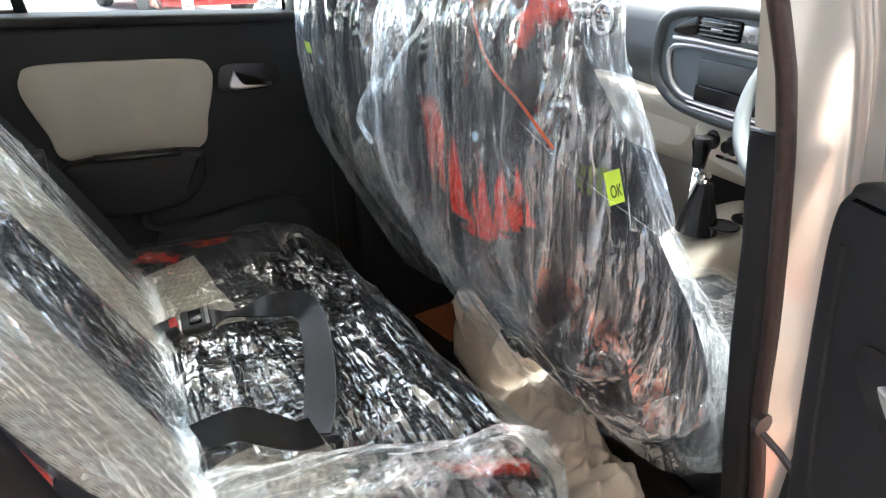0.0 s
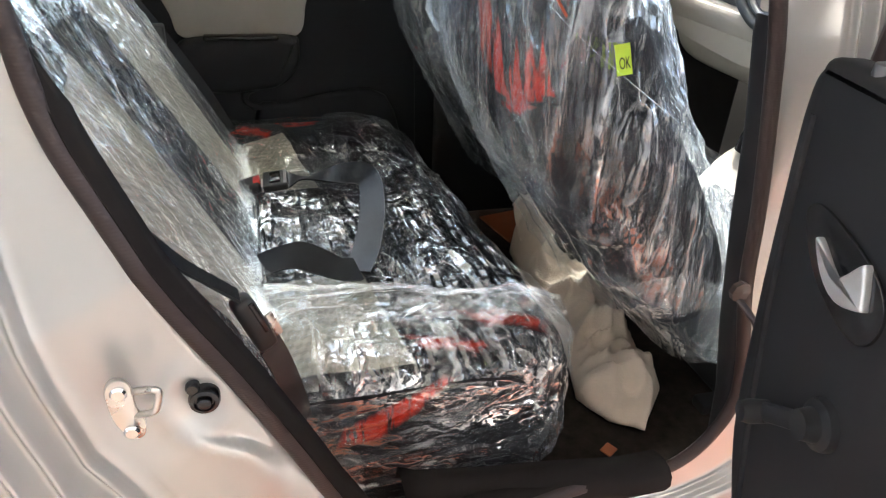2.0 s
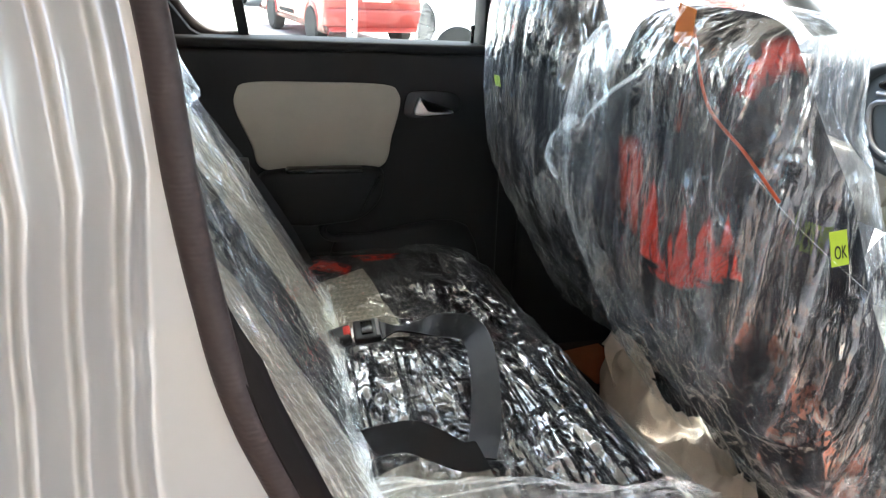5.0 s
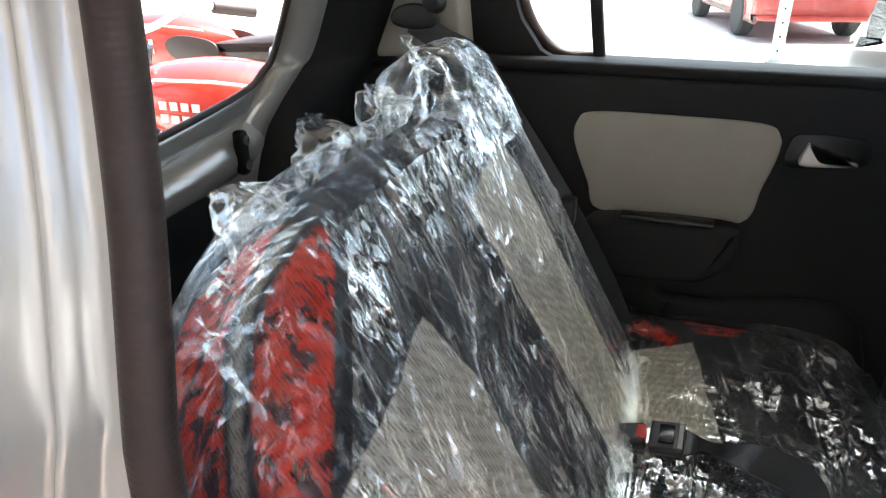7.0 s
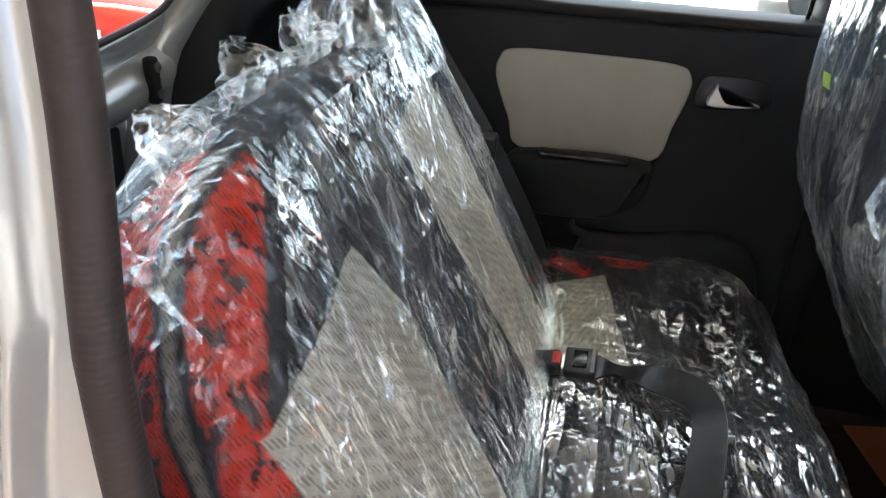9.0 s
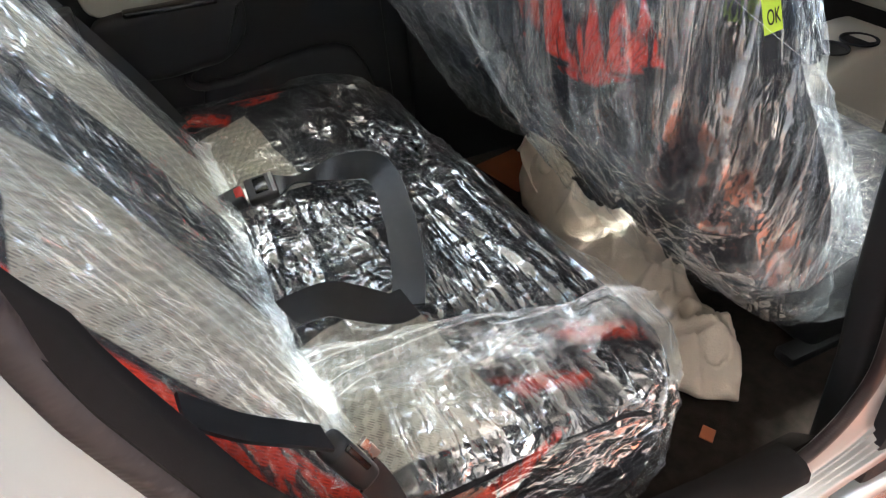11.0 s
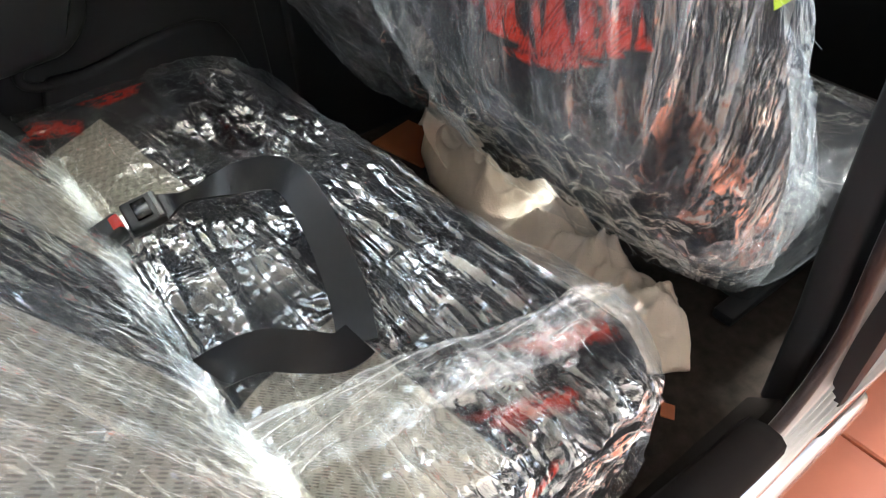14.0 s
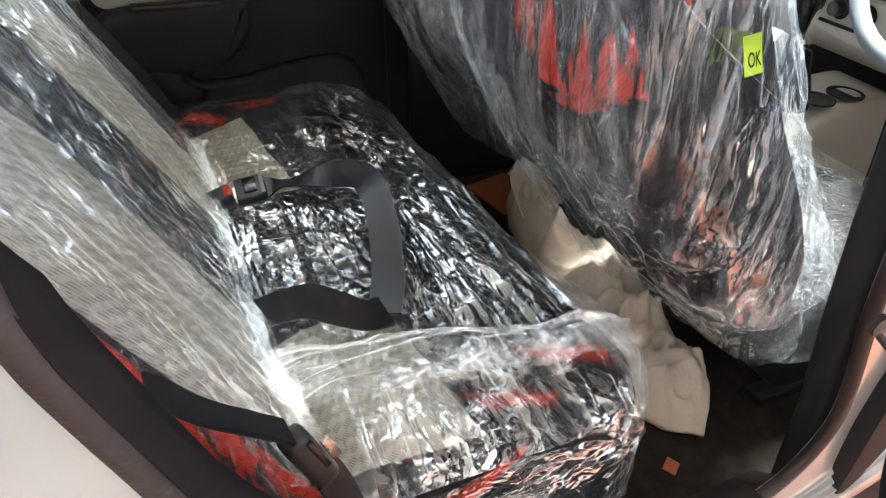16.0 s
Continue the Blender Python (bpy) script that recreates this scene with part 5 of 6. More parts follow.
# a flat plate whose dark colour gives the recess its shade
part("side_recess", prism(rounded([(0.91, 1.035), (0.86, 1.06), (0.845, 1.06), (0.845, 1.028), (0.90, 1.022)]), "x", 1.470, 1.49, 0.002), DARK_GLOSS, fascia, "dark plate in place of the side recess")
vent = part("air_vent", box((1.476, 0.782, 1.044), (0.014, 0.105, 0.042), 0.005, 2), DARK_GLOSS, fascia, "black slatted air vent")
for k in range(4):
    part("slat", box((1.466, 0.782, 1.030 + 0.009 * k), (0.008, 0.10, 0.0025), 0.0008, 1), DASH_LIGHT, vent)
part("vent_tab", box((1.462, 0.782, 1.043), (0.006, 0.03, 0.006), 0.002, 2), SILVER, vent, "silver vent tab")
part("air_vent", box((1.476, 0.60, 1.044), (0.014, 0.105, 0.042), 0.005, 2), DARK_GLOSS, fascia, "black slatted air vent")
part("hazard_switch", box((1.472, 0.70, 1.044), (0.012, 0.040, 0.034), 0.004, 2), SILVER, fascia, "silver hazard switch")
rv = part("round_vent", lathe([(0.0, 0.0), (0.028, 0.0), (0.036, -0.012), (0.040, 0.0), (0.040, 0.03), (0.0, 0.03)], (1.505, 1.188, 1.022), "x", 28), DARK_GLOSS, dash, "round black air vent")
part("vent_ring", tube([(1.490, 1.188 + 0.037 * math.cos(a), 1.022 + 0.037 * math.sin(a)) for a in (2 * math.pi * k / 28 for k in range(28))], 0.005, 8, closed=True), SILVER, rv, "silver vent ring", 60)
for k in range(4):
    part("slat", box((1.490, 1.188, 1.002 + 0.0135 * k), (0.006, 0.056, 0.003), 0.001, 1), DASH_LIGHT, rv)
ctrl = part("heater_panel", prism(rounded([(0.80, 0.85), (0.81, 0.79), (0.76, 0.765), (0.64, 0.755), (0.58, 0.78), (0.58, 0.85)]), "x", 1.492, 1.53, 0.008, 3), CREAM_PLASTIC, dash, "cream heater control panel", 50)
for y0 in (0.762, 0.706, 0.65):
    part("knob", lathe([(0.0, -0.022), (0.013, -0.022), (0.015, -0.004), (0.021, 0.0), (0.0, 0.0)], (1.490, y0, 0.815), "x", 20), DARK_GLOSS, ctrl, "black rotary knob")
part("slider", box((1.488, 0.70, 0.785), (0.008, 0.085, 0.006), 0.002, 1), DARK_GLOSS, ctrl)
wheel = thing("steering_wheel", "grey three-spoke steering wheel", "steering wheel", at=(1.43, 0.50, 0.93))
WM = Matrix.Translation((1.42, 0.452, 0.965)) @ Euler((0, radians(-62), 0)).to_matrix().to_4x4()
rim = tube([(0.175 * math.cos(a), 0.175 * math.sin(a), 0) for a in (2 * math.pi * k / 40 for k in range(40))], 0.015, 10, closed=True)
bmesh.ops.transform(rim, matrix=WM, verts=rim.verts)
part("rim", rim, DASH_LIGHT, wheel, "grey wheel rim", 60)
hub = lathe([(0.0, -0.03), (0.06, -0.03), (0.075, 0.0), (0.06, 0.02), (0.0, 0.025)], (0, 0, 0), "z", 24)
bmesh.ops.transform(hub, matrix=WM, verts=hub.verts)
part("hub", hub, DASH_GREY, wheel)
for a in (0, 120, 240):
    sp = box((0.12, 0, 0), (0.12, 0.035, 0.014), 0.005, 2)
    bmesh.ops.transform(sp, matrix=WM @ Matrix.Rotation(radians(a + 60), 4, "Z"), verts=sp.verts)
    part("spoke", sp, DASH_GREY, wheel)
part("column", tube([WM @ Vector((0, 0, 0.0)), (1.62, 0.452, 0.86)], 0.035, 12), TRIM_BLACK, wheel)
console = thing("centre_console", "cream plastic console between the front seats", "console", at=(1.4, 0.70, 0.26))
part("tunnel", prism(rounded([(1.30, 0.25), (1.30, 0.45), (1.36, 0.56), (1.44, 0.625), (1.60, 0.655), (1.66, 0.60), (1.66, 0.25)], 3), "y", 0.63, 0.78, 0.02, 3), CREAM_PLASTIC, console, "", 50)
for dx in (0.10, 0.18):
    part("cup_holder", lathe([(0.0, 0.0), (0.03, 0.0), (0.034, 0.004), (0.036, 0.004), (0.036, 0.0), (0.0, -0.002)], (1.36 + dx, 0.665, 0.652), "z", 20), TRIM_BLACK, console, "black cup holder")
gear = thing("gear_lever", "black gear lever with leather boot on cream console", "gear lever", at=(1.44, 0.71, 0.63))
part("boot", lathe([(0.045, -0.01), (0.04, 0.02), (0.034, 0.04), (0.024, 0.07), (0.017, 0.10), (0.0, 0.105)], (1.435, 0.71, 0.638), "z", 20), DARK_GLOSS, gear, "ribbed black boot")
part("stick", tube([(1.435, 0.71, 0.70), (1.42, 0.712, 0.77), (1.412, 0.714, 0.80)], 0.009, 10), CHROME, gear)
part("collar", lathe([(0.016, -0.006), (0.019, 0.0), (0.016, 0.006)], (1.424, 0.712, 0.757), "z", 16), CHROME, gear, "chrome collar")
part("knob", lathe([(0.0, -0.034), (0.013, -0.032), (0.017, 0.0), (0.022, 0.02), (0.019, 0.032), (0.0, 0.037)], (1.41, 0.715, 0.808), "z", 20), DARK_GLOSS, gear, "glossy black knob")


# ---- belts ----
def ribbon(pts, width, side, n=8, thick=0.0016, twist=None):
    """A strap along a line; side gives the way across it at each point."""
    P = curve_pts(pts, n)
    S = curve_pts(side, n)
    rows = []
    for i, p in enumerate(P):
        d = (P[min(i + 1, len(P) - 1)] - P[max(i - 1, 0)]).normalized()
        s = (S[i] - d * S[i].dot(d)).normalized()
        nrm = d.cross(s) * thick
        rows.append([p - s * width / 2 - nrm, p + s * width / 2 - nrm, p + s * width / 2 + nrm, p - s * width / 2 + nrm])
    return loft(rows, True, True)


belt = thing("lap_belt", "black centre lap belt looped over the covered bench", "seat belt", at=(0.45, 0.65, 0.56))
bp1 = [(0.412, 0.835, 0.572), (0.445, 0.828, 0.578), (0.480, 0.812, 0.590), (0.521, 0.785, 0.604), (0.552, 0.745, 0.618), (0.560, 0.700, 0.615), (0.550, 0.629, 0.600), (0.534, 0.566, 0.586), (0.514, 0.507, 0.576), (0.493, 0.462, 0.572)]
bs1 = [(0.1, 0.75, 0.3), (0.15, 0.75, -0.25), (0.2, 0.75, 0.0), (0.25, 0.65, 0.5), (0.5, 0.5, 0.7), (0.8, 0.25, 0.45), (0.95, -0.1, 0.25), (0.95, -0.15, 0.15), (0.95, -0.2, 0.1), (0.9, -0.3, 0.1)]
part("strap", ribbon(bp1, 0.046, bs1), BELT, belt, "", 60)
bp2 = [(0.496, 0.462, 0.577), (0.466, 0.455, 0.584), (0.431, 0.475, 0.592), (0.402, 0.505, 0.588), (0.370, 0.53, 0.568), (0.335, 0.55, 0.545)]
bs2 = [(0.65, 0.75, 0.0), (0.45, 0.85, 0.2), (0.4, 0.75, 0.5), (0.45, 0.6, 0.7), (0.5, 0.5, 0.7), (0.5, 0.5, 0.6)]
part("strap", ribbon(bp2, 0.046, bs2), BELT, belt, "", 60)
TM = Matrix.Translation((0.390, 0.838, 0.572)) @ Euler((radians(8), radians(-8), radians(-4))).to_matrix().to_4x4()
tongue = part("tongue", box((0, 0, 0), (0.050, 0.058, 0.016), 0.004, 3, None), BUCKLE_BLACK, belt, "black and silver belt tongue")
tongue.matrix_basis = TM
tb = box((0.0, 0.0, 0.009), (0.022, 0.036, 0.006), 0.002, 2)
bmesh.ops.transform(tb, matrix=TM, verts=tb.verts)
part("slot", tb, DARK_GLOSS, belt)
tp = box((0.020, 0, 0.0072), (0.007, 0.050, 0.003), 0.001, 1)
bmesh.ops.transform(tp, matrix=TM, verts=tp.verts)
part("tongue_edge", tp, TONGUE_GREY, belt, "silver stamped edge")
tl = box((-0.032, 0, 0.0), (0.02, 0.03, 0.003), 0.001, 1)
bmesh.ops.transform(tl, matrix=TM, verts=tl.verts)
part("latch_blade", tl, STEEL, belt, "steel latch blade")
buckle = thing("belt_buckle", "black belt buckle with red release button", "buckle", at=(0.34, 0.84, 0.55))
BM = Matrix.Translation((0.343, 0.838, 0.566)) @ Euler((radians(8), radians(-18), radians(-4))).to_matrix().to_4x4()
bb = box((-0.012, 0, -0.002), (0.06, 0.040, 0.024), 0.006, 3)
bmesh.ops.transform(bb, matrix=BM, verts=bb.verts)
part("housing", bb, BUCKLE_BLACK, buckle)
br = box((0.012, 0, 0.006), (0.014, 0.026, 0.009), 0.002, 2)
bmesh.ops.transform(br, matrix=BM, verts=br.verts)
part("release_button", br, BUCKLE_RED, buckle, "red release button")
nb = thing("outer_belt", "black outboard seat belt hanging beside the bench", "seat belt", at=(0.33, 0.21, 0.6))
part("strap", ribbon([(0.226, 0.180, 0.825), (0.258, 0.184, 0.782), (0.290, 0.188, 0.750), (0.316, 0.190, 0.726)], 0.030, [(0.3, 0.85, -0.4)] * 4), BELT, nb, "", 60)
part("strap", ribbon([(0.345, 0.196, 0.650), (0.358, 0.20, 0.610), (0.372, 0.205, 0.55), (0.385, 0.21, 0.47)], 0.034, [(0.7, 0.7, 0.1)] * 4), BELT, nb, "", 60)
BT = Matrix.Translation((0.332, 0.190, 0.690)) @ Euler((0, radians(-21), radians(20))).to_matrix().to_4x4()
for nm, c, sz, mt in (("tongue", (-0.003, 0, 0.0), (0.026, 0.026, 0.080), BUCKLE_BLACK), ("tongue_slot", (0.004, -0.013, 0.012), (0.006, 0.004, 0.046), DARK_GLOSS), ("latch_blade", (0.016, 0.006, -0.024), (0.010, 0.004, 0.036), STEEL)):
    tb = box(c, sz, min(sz) * 0.3, 3)
    bmesh.ops.transform(tb, matrix=BT, verts=tb.verts)
    part(nm, tb, mt, nb, {"tongue": "black belt tongue", "latch_blade": "steel latch blade"}.get(nm, ""))
fb = thing("far_belt", "black seat belt against the far pillar", "seat belt", at=(0.1, 1.17, 0.7))
part("strap", ribbon([(-0.135, 1.190, 1.110), (-0.075, 1.186, 1.078), (-0.01, 1.180, 1.045), (0.06, 1.168, 0.95), (0.165, 1.165, 0.80), (0.25, 1.16, 0.66), (0.30, 1.15, 0.56)], 0.046, [(0.3, 0.1, 0.9), (0.35, 0.1, 0.85), (0.5, 0.3, 0.7), (0.5, 0.5, 0.6), (0.5, 0.5, 0.6), (0.5, 0.5, 0.6), (0.5, 0.5, 0.6)]), BELT, fb, "", 60)
guide = part("upper_guide", prism(rounded([(-0.175, 1.105), (-0.172, 1.128), (-0.14, 1.140), (-0.105, 1.135), (-0.085, 1.115), (-0.10, 1.098), (-0.14, 1.095)]), "y", 1.184, 1.200, 0.005, 3), BUCKLE_BLACK, fb, "black shoulder guide", 50)
part("guide_bolt_cover", lathe([(0.0, -0.024), (0.014, -0.022), (0.020, -0.010), (0.021, 0.006), (0.0, 0.006)], (-0.097, 1.200, 1.142), "y", 20), BUCKLE_BLACK, guide)
part("tongue", box((0.175, 1.155, 0.79), (0.03, 0.04, 0.05), 0.006, 3), BUCKLE_BLACK, fb, "black belt tongue")

# ---- things on the floor and stickers ----
sack = thing("paper_sack", "crumpled cream paper sack lying on the floor", "sack", at=(1.05, 0.68, 0.25))


def sack_skin(u, v):
    y = lerp(0.325, 1.10, u)
    x0 = steps(y, [(0.325, 1.005), (0.36, 0.95), (0.43, 0.915), (0.60, 0.965), (0.80, 0.97), (1.0, 0.99), (1.1, 1.04)])
    x1 = steps(y, [(0.325, 1.03), (0.387, 1.09), (0.50, 1.10), (0.756, 1.125), (0.88, 1.08), (0.95, 1.09), (1.1, 1.12)])
    arch = math.sin(math.pi * v) ** 0.6
    p = Vector((lerp(x0, x1, v), y + 0.03 * (v - 0.5), 0))
    h = 0.258 + arch * (0.03 + 0.045 * min(1, math.sin(math.pi * u) * 2.5)) + arch * 0.16 * max(0, y - 0.80)
    q = Vector((p.x * 9 + p.y * 4, p.y * 7 - p.x * 5, 3.3))
    fold = (1 - abs(noise.noise(q))) ** 4
    fold2 = (1 - abs(noise.noise(Vector((p.x * 22 - p.y * 9, p.y * 16 + p.x * 12, 8.1))))) ** 4
    h += arch * (0.060 * (fold - 0.35) + 0.030 * (fold2 - 0.3)) + 0.004 * noise.noise(p * 40)
    p.z = max(0.254 + 0.002 * u, h)
    return p


part("sheet", sheet(sack_skin, 150, 60), PAPER_SACK, sack, "", 180, 0.002)


def mouth_skin(u, v):
    y = lerp(0.93, 1.05, u)
    x = lerp(1.0, 1.105, v) + 0.02 * (u - 0.5)
    k = (1 - abs(noise.noise(Vector((x * 30, y * 14, 6.6))))) ** 4
    return (x, y, 0.315 + 0.05 * u * math.sin(math.pi * (0.15 + 0.8 * v)) + 0.024 * k + 0.02 * u)


part("folded_mouth", sheet(mouth_skin, 50, 40), PAPER_SACK, sack, "folded open mouth of the sack", 180, 0.002)
card = thing("orange_card", "orange-brown card lying on the floor", "card", at=(1.05, 1.1, 0.25))
part("board", box((1.055, 1.13, 0.256), (0.13, 0.16, 0.006), 0.002, 1, Euler((0, 0, radians(12))).to_matrix().to_4x4()), CARD_ORANGE, card)
chip = thing("paper_scrap", "small orange paper scrap on the sill plate", "paper", at=(0.90, 0.285, 0.25))
part("scrap", box((0.918, 0.285, 0.253), (0.03, 0.022, 0.003), 0.001, 1, Euler((0.1, 0.1, 0.6)).to_matrix().to_4x4()), CARD_ORANGE, chip)


def text_mesh(s, size, mat, parent, m, label=""):
    cu = bpy.data.curves.new("lettering", "FONT")
    cu.body, cu.size, cu.align_x, cu.align_y, cu.extrude = s, size, "CENTER", "CENTER", 0.0002
    tmp = bpy.data.objects.new("lettering_tmp", cu)
    scene.collection.objects.link(tmp)
    bpy.context.view_layer.update()
    me = bpy.data.meshes.new_from_object(tmp.evaluated_get(bpy.context.evaluated_depsgraph_get()))
    bpy.data.objects.remove(tmp)
    bm = bmesh.new()
    bm.from_mesh(me)
    bmesh.ops.transform(bm, matrix=m, verts=bm.verts)
    return part("lettering", bm, mat, parent, label)


ok = thing("inspection_sticker", "lime green sticker marked OK on the driver's seat cover", "sticker", at=(0.77, 0.255, 0.96))
OX = Vector((0.97, -0.05, 0.16)).normalized()
OY = Vector((-0.40, 0.30, 0.90))
OY = (OY - OX * OY.dot(OX)).normalized()
OZ = OX.cross(OY)
OM = Matrix(((OX.x, OY.x, OZ.x, 0.788), (OX.y, OY.y, OZ.y, 0.262), (OX.z, OY.z, OZ.z, 0.962), (0, 0, 0, 1)))
ob_ = box((0, 0, 0), (0.020, 0.037, 0.0008), 0.0)
bmesh.ops.transform(ob_, matrix=OM, verts=ob_.verts)
part("paper", ob_, LABEL_GREEN, ok)
text_mesh("OK", 0.0118, INK, ok, OM @ Matrix.Translation((0.001, -0.005, 0.0007)) @ Matrix.Diagonal((0.85, 1.7, 1, 1)), "black printed letters")
gt = thing("green_tag", "small green sticker on the passenger seat cover", "sticker", at=(0.66, 0.95, 1.0))
part("paper", box((0.675, 1.045, 1.001), (0.001, 0.018, 0.022), 0.0, 1, Euler((0, radians(-15), radians(15))).to_matrix().to_4x4()), LABEL_GREEN, gt)
ot = thing("orange_tag", "orange swing tag under the driver's seat cover", "tag", at=(0.675, 0.43, 1.18))
part("paper", box((0.690, 0.462, 1.160), (0.001, 0.030, 0.045), 0.0, 1, Euler((0.2, radians(-10), 0.1)).to_matrix().to_4x4()), grained("orange_tag_paper", (0.55, 0.17, 0.04), 0.6, 0.05, 30, 300, 0.1), ot)


# ---- outside: cars, post, motorcycles, tiles ----
def wheel_part(parent, c, r, w, axis="y"):
    t = part("wheel", lathe([(r * 0.55, -w / 2), (r * 0.9, -w / 2), (r, -w / 3), (r, w / 3), (r * 0.9, w / 2), (r * 0.55, w / 2)], c, axis, 28), TYRE, parent, "black tyre")
    part("rim", lathe([(0.0, -w * 0.3), (r * 0.2, -w * 0.38), (r * 0.56, -w * 0.30), (r * 0.6, -w * 0.45), (r * 0.6, w * 0.45), (r * 0.56, w * 0.3), (r * 0.2, w * 0.38), (0.0, w * 0.3)], c, axis, 28), SILVER, t, "silver wheel rim")
    return t


def hatchback(name, label, paint, m, length=3.6, width=1.5, height=1.45, rear_axle=0.62):
    """A parked hatchback; its length runs along its own x, rear at 0."""
    c = thing(name, label, "car", "parked cars")
    L, W, H = length, width, height
    def add(n, bm, mat, lab="", ang=40):
        return part(n, bm, mat, c, lab, ang)
    side = [(0.02, 0.35), (0.0, 0.62), (0.05, 0.92), (L * 0.55, 0.95), (L * 0.78, 0.90), (L - 0.05, 0.72), (L, 0.45), (L - 0.05, 0.24), (0.08, 0.24)]
    add("body", prism(rounded(side, 6), "y", -W / 2, W / 2, 0.07, 4), paint)
    add("cabin", prism(rounded([(0.10, 0.90), (0.22, H - 0.06), (0.6, H), (L * 0.42, H - 0.02), (L * 0.52, H - 0.14), (L * 0.70, 0.92)], 6), "y", -W / 2 + 0.09, W / 2 - 0.09, 0.08, 4), paint)
    for s in (-1, 1):
        add("side_window", prism([(0.45, 0.95), (L * 0.32, 0.95), (L * 0.32, H - 0.12), (0.50, H - 0.13)], "y", s * (W / 2 - 0.085) - 0.01, s * (W / 2 - 0.085) + 0.01), GLASS_DARK, "dark side window")
        add("side_window", prism([(L * 0.34, 0.95), (L * 0.63, 0.95), (L * 0.50, H - 0.14), (L * 0.34, H - 0.12)], "y", s * (W / 2 - 0.085) - 0.01, s * (W / 2 - 0.085) + 0.01), GLASS_DARK, "dark side window")
        add("side_moulding", box((L * 0.54, s * W / 2, 0.38), (L * 0.22, 0.03, 0.06), 0.01), TRIM_BLACK, "grey side moulding")
        for x in (L * 0.37, L * 0.68):
            add("door_handle", box((x, s * (W / 2 + 0.005), 0.88), (0.17, 0.035, 0.03), 0.01, 3), TRIM_BLACK, "dark door handle")
        for x in (rear_axle, L - 0.68):
            wheel_part(c, (x, s * (W / 2 - 0.075), 0.275), 0.275, 0.19)
            add("wheel_arch", tube([(x + 0.31 * math.cos(a), s * (W / 2 - 0.005), 0.29 + 0.31 * math.sin(a)) for a in (math.pi * k / 16 for k in range(17))], 0.022, 8), paint, "", 60)
        add("tail_lamp", box((0.03, s * (W / 2 - 0.13), 0.88), (0.08, 0.14, 0.26), 0.03, 3), LAMP_RED, "red tail lamp")
        add("door_mirror", box((L * 0.62, s * (W / 2 + 0.07), 0.98), (0.09, 0.16, 0.11), 0.03, 3), paint)
    add("rear_window", prism([(-W / 2 + 0.2, 0.95), (W / 2 - 0.2, 0.95), (W / 2 - 0.26, H - 0.14), (-W / 2 + 0.26, H - 0.14)], "x", 0.10, 0.14), GLASS_DARK, "dark rear window")
    add("rear_bumper", box((0.03, 0, 0.42), (0.16, W - 0.02, 0.28), 0.06, 4), paint)
    add("number_plate", box((-0.055, 0, 0.70), (0.01, 0.42, 0.10), 0.004), BAR_WHITE, "white number plate")
    c.matrix_basis = m
    return c


hatchback("parked_car", "red hatchback parked on the bright forecourt", PAINT_RED, pose(1.87, 9.80, 0, 0, 0, 103), 3.5, 1.47, 1.55)
hatchback("parked_car", "white hatchback parked side-on on the forecourt", PAINT_WHITE, pose(2.364, 8.59, 0, 0, 0, -14), 4.4, 1.6, 1.6, 0.35)
hatchback("parked_car", "red hatchback parked far ahead across the forecourt", PAINT_RED, pose(9.0, 12.3, 0, 0, 0, 90), 3.6, 1.5, 1.5)
hatchback("parked_car", "dark grey car parked far across the forecourt", PAINT_GREY, pose(0.5, 17.5, 0, 0, 0, 75), 3.9, 1.6, 1.6)
hatchback("parked_car", "white car parked beyond the red one", PAINT_WHITE, pose(4.6, 19.0, 0, 0, 0, 100), 3.8, 1.6, 1.55)
post = thing("steel_post", "pale galvanised steel post bolted to the ground", "post", at=(1.32, 8.1, 0))
part("channel", box((1.32, 8.1, 1.1), (0.12, 0.05, 2.2), 0.006, 2), grained("pale_galvanised_steel", (0.55, 0.60, 0.63), 0.5, 0.1, 10, 300, 0.1, metal=0.2), post)
part("base_plate", box((1.32, 8.1, 0.006), (0.2, 0.16, 0.012), 0.003), STEEL, post)
for k in range(4):
    # each hole is a solid disc, its inner shade put into the colour
    part("bolt_hole", lathe([(0.0, 0.0), (0.012, 0.0), (0.012, -0.004), (0.0, -0.004)], (1.32, 8.074, 0.12 + 0.14 * k), "y", 10), DARK_GLOSS, post, "dark disc standing in for a bolt hole")


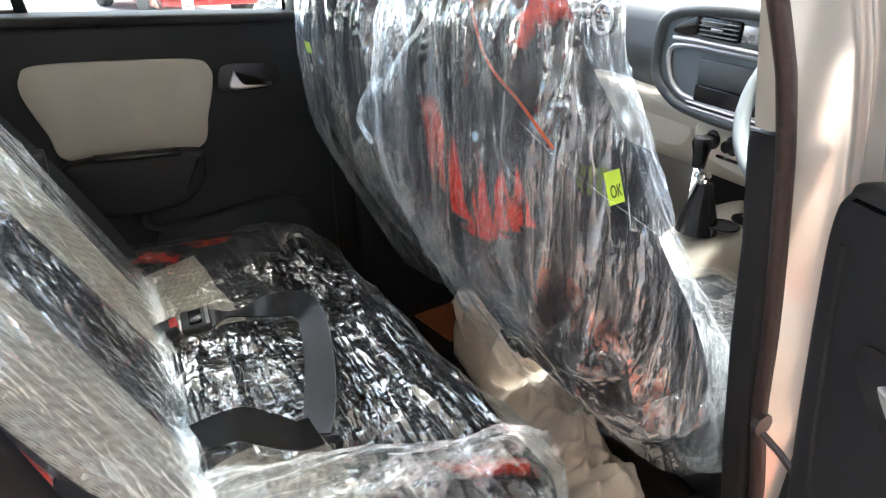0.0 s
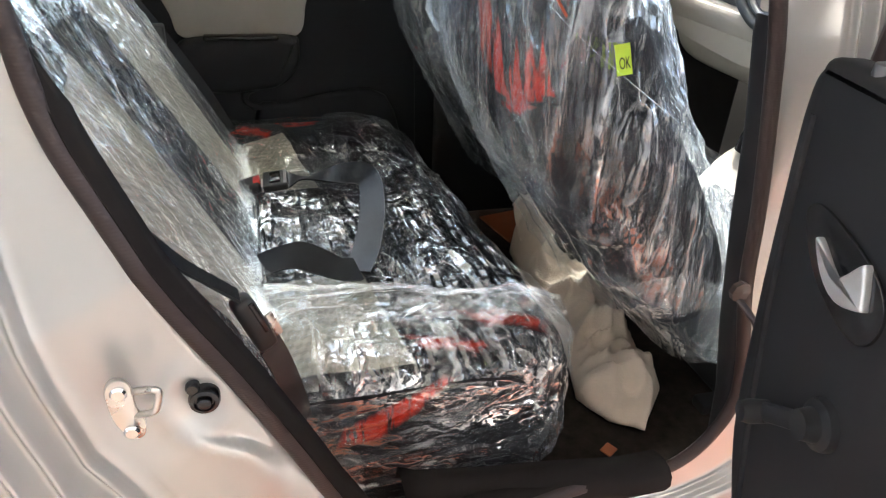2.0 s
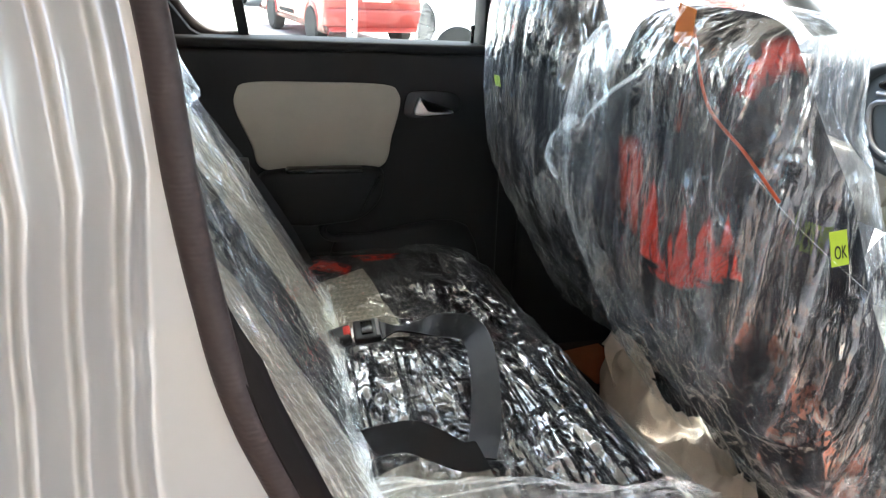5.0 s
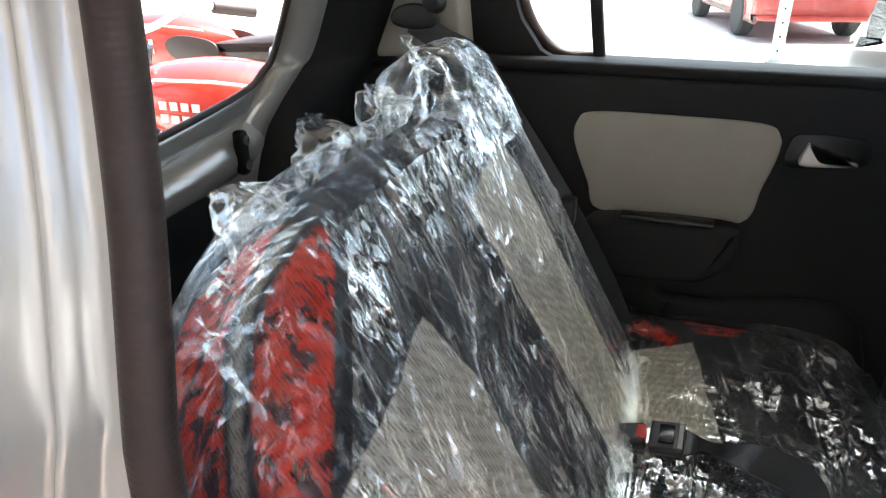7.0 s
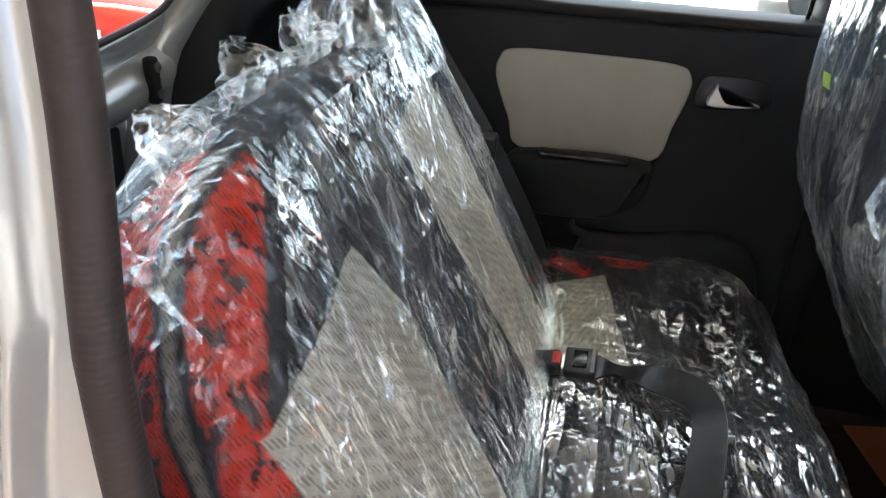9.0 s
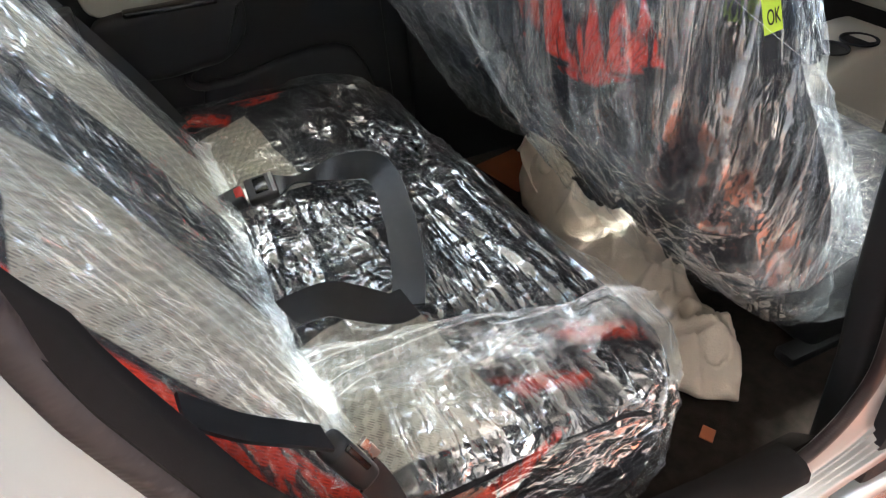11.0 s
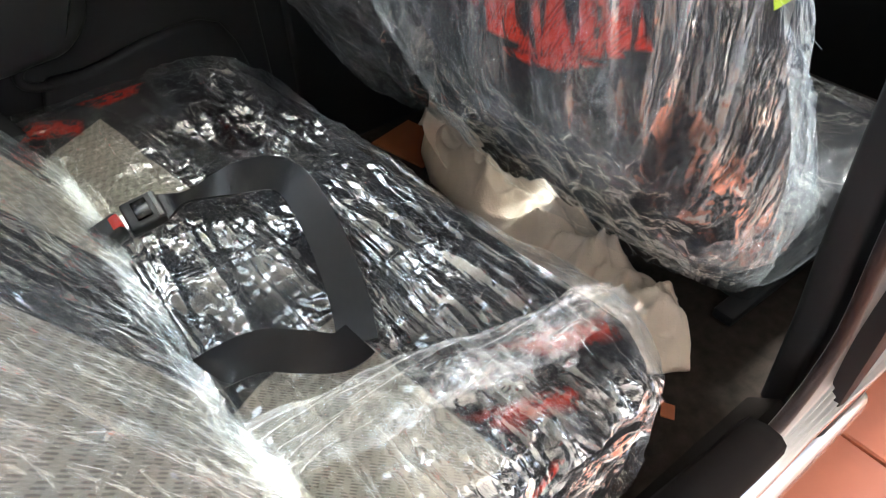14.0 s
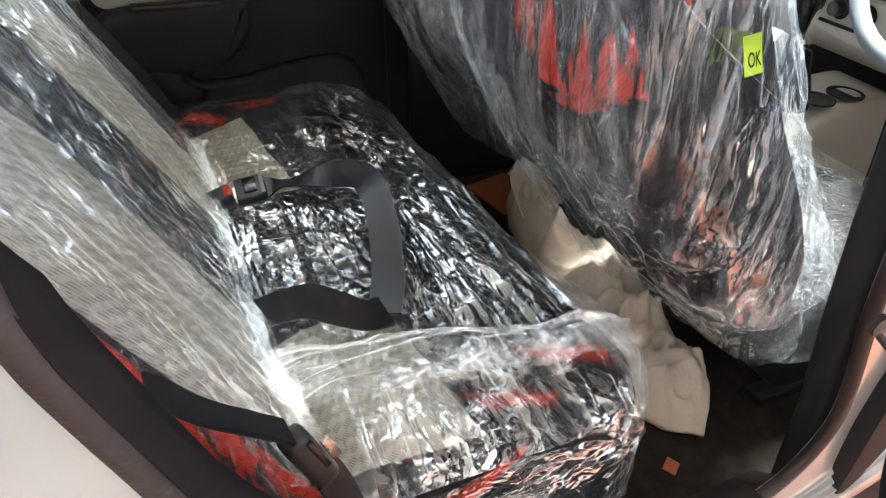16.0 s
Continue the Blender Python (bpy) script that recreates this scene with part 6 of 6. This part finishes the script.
def motorcycle(name, label, m, paint):
    c = thing(name, label, "motorcycle", "parked motorcycles")
    def add(n, bm, mat, lab="", ang=40, parent=None):
        return part(n, bm, mat, parent or c, lab, ang)
    for x, r in ((0.0, 0.32), (-1.38, 0.31)):
        w = add("wheel", tube([(x + r * math.cos(a), 0, 0.32 + r * math.sin(a)) for a in (2 * math.pi * k / 36 for k in range(36))], 0.048, 10, closed=True), TYRE, "black tyre", 60)
        add("rim", tube([(x + 0.26 * math.cos(a), 0, 0.32 + 0.26 * math.sin(a)) for a in (2 * math.pi * k / 36 for k in range(36))], 0.014, 8, closed=True), CHROME, "chrome rim", 60, w)
        for k in range(18):
            a = 2 * math.pi * k / 18
            add("spoke", tube([(x, 0.02 * (-1) ** k, 0.32), (x + 0.255 * math.cos(a), 0, 0.32 + 0.255 * math.sin(a))], 0.0025, 5), CHROME, "", 60, w)
    arc = [radians(a) for a in range(10, 175, 8)]
    add("front_mudguard", loft([[(0.40 * math.cos(a), y, 0.32 + 0.40 * math.sin(a) - abs(y) * 0.25) for y in (-0.075, -0.05, 0, 0.05, 0.075)] for a in arc], False), DARK_GLOSS, "gloss black mudguard", 60)
    for s in (-1, 1):
        add("fork", tube([(0.0, s * 0.085, 0.32), (-0.20, s * 0.085, 0.95)], 0.024, 10), DARK_GLOSS, "", 60)
        add("fork_gaiter", tube([(-0.075, s * 0.085, 0.56), (-0.13, s * 0.085, 0.74)], 0.034, 12), RUBBER, "", 60)
    add("headlamp", lathe([(0.0, 0.09), (0.06, 0.085), (0.095, 0.03), (0.10, 0.0), (0.09, -0.09), (0.04, -0.14), (0.0, -0.14)], (-0.08, 0, 0.86), "x", 24), DARK_GLOSS, "round headlamp")
    add("headlamp_ring", lathe([(0.085, 0.04), (0.104, 0.03), (0.104, 0.0), (0.095, 0.0)], (-0.08, 0, 0.86), "x", 24), CHROME)
    bar = curve_pts([(-0.38, 0.40, 1.02), (-0.28, 0.24, 1.05), (-0.22, 0.10, 1.00), (-0.22, -0.10, 1.00), (-0.28, -0.24, 1.05), (-0.38, -0.40, 1.02)], 6)
    add("handlebar", tube(bar, 0.012, 8), CHROME, "", 60)
    for s in (-1, 1):
        add("grip", tube([(-0.31, s * 0.29, 1.043), (-0.38, s * 0.41, 1.02)], 0.019, 10), RUBBER, "black rubber grip", 60)
        add("lever", tube([(-0.27, s * 0.24, 1.05), (-0.25, s * 0.32, 1.05), (-0.29, s * 0.42, 1.03)], 0.006, 6), CHROME, "", 60)
        add("indicator", lathe([(0.0, -0.03), (0.03, -0.03), (0.04, 0.0), (0.03, 0.03), (0.0, 0.035)], (-0.16, s * 0.20, 0.74), "x", 14), CHROME, "chrome indicator")
    tank = [(-0.30, 0.0), (-0.36, 0.7), (-0.50, 1.0), (-0.68, 0.95), (-0.82, 0.7), (-0.90, 0.3)]
    rings = []
    for t in range(13):
        k = t / 12
        x = lerp(-0.28, -0.88, k)
        hw = 0.135 * math.sin(math.pi * min(1, 0.12 + k * 0.9)) ** 0.45
        hh = 0.125 * math.sin(math.pi * min(1, 0.14 + k * 0.8)) ** 0.5
        cz = lerp(0.83, 0.80, k)
        rings.append([(x, hw * squircle(a, 2.6)[0], cz + hh * squircle(a, 2.6)[1]) for a in (2 * math.pi * j / 24 for j in range(24))])
    tk = add("tank", loft(rings, True, True), paint, "glossy red fuel tank")
    for s in (-1, 1):
        add("knee_pad", prism(rounded([(-0.86, 0.76), (-0.66, 0.77), (-0.60, 0.83), (-0.68, 0.87), (-0.86, 0.85)]), "y", s * 0.132 - 0.006, s * 0.132 + 0.006, 0.003), RUBBER, "black knee pad", 40, tk)
        add("pinstripe", tube([(-0.33, s * 0.105, 0.86), (-0.40, s * 0.128, 0.90), (-0.58, s * 0.125, 0.905), (-0.80, s * 0.12, 0.895)], 0.005, 6), BAR_WHITE, "cream pinstripe", 60, tk)
        for r_ in range(2):
            for k in range(4):
                add("marking", box((-0.42 - 0.035 * k, s * 0.137, 0.835 - 0.035 * r_), (0.024, 0.004, 0.022), 0.001, 1), BAR_WHITE, "pale marking bar", 40, tk)
    add("seat", prism(rounded([(-0.84, 0.84), (-0.95, 0.86), (-1.25, 0.90), (-1.55, 0.90), (-1.60, 0.86), (-1.3, 0.80), (-0.95, 0.78)]), "y", -0.13, 0.13, 0.035, 4), RUBBER, "black padded seat")
    add("engine", box((-0.55, 0, 0.48), (0.34, 0.22, 0.28), 0.05, 3), STEEL)
    for k in range(6):
        add("engine_fin", box((-0.45, 0, 0.60 + 0.022 * k), (0.20, 0.22, 0.008), 0.003, 1), STEEL)
    add("side_cover", prism(rounded([(-0.78, 0.52), (-0.78, 0.72), (-1.02, 0.74), (-1.0, 0.52)]), "y", -0.13, 0.13, 0.02, 3), paint)
    add("rear_mudguard", loft([[(-1.38 + 0.38 * math.cos(a), y, 0.32 + 0.40 * math.sin(a)) for y in (-0.08, 0, 0.08)] for a in arc], False), paint, "", 60)
    add("frame_tube", tube([(-0.22, 0, 0.88), (-0.30, 0, 0.45), (-0.40, 0, 0.28), (-0.90, 0, 0.28), (-1.38, 0, 0.32)], 0.02, 8), DARK_GLOSS, "", 60)
    add("exhaust", tube([(-0.42, -0.13, 0.45), (-0.36, -0.14, 0.28), (-0.8, -0.15, 0.24), (-1.5, -0.17, 0.30)], 0.035, 10), CHROME, "chrome exhaust", 60)
    add("stand", tube([(-0.72, 0.10, 0.28), (-0.70, 0.22, 0.01)], 0.012, 8), STEEL, "", 60)
    c.matrix_basis = m
    return c


BIKE_RED = grained("bright_red_tank_paint", (0.62, 0.028, 0.014), 0.2, 0.05, 3, 300, 0.0, coat=0.7)
motorcycle("motorcycle", "red motorcycle with black seat parked behind the car", pose(-1.38, 1.60, 0, 0, 0, 180), BIKE_RED)
motorcycle("motorcycle", "red and white motorcycle parked beyond the first", pose(-2.3, 2.6, 0, 0, 0, 175), BIKE_RED)
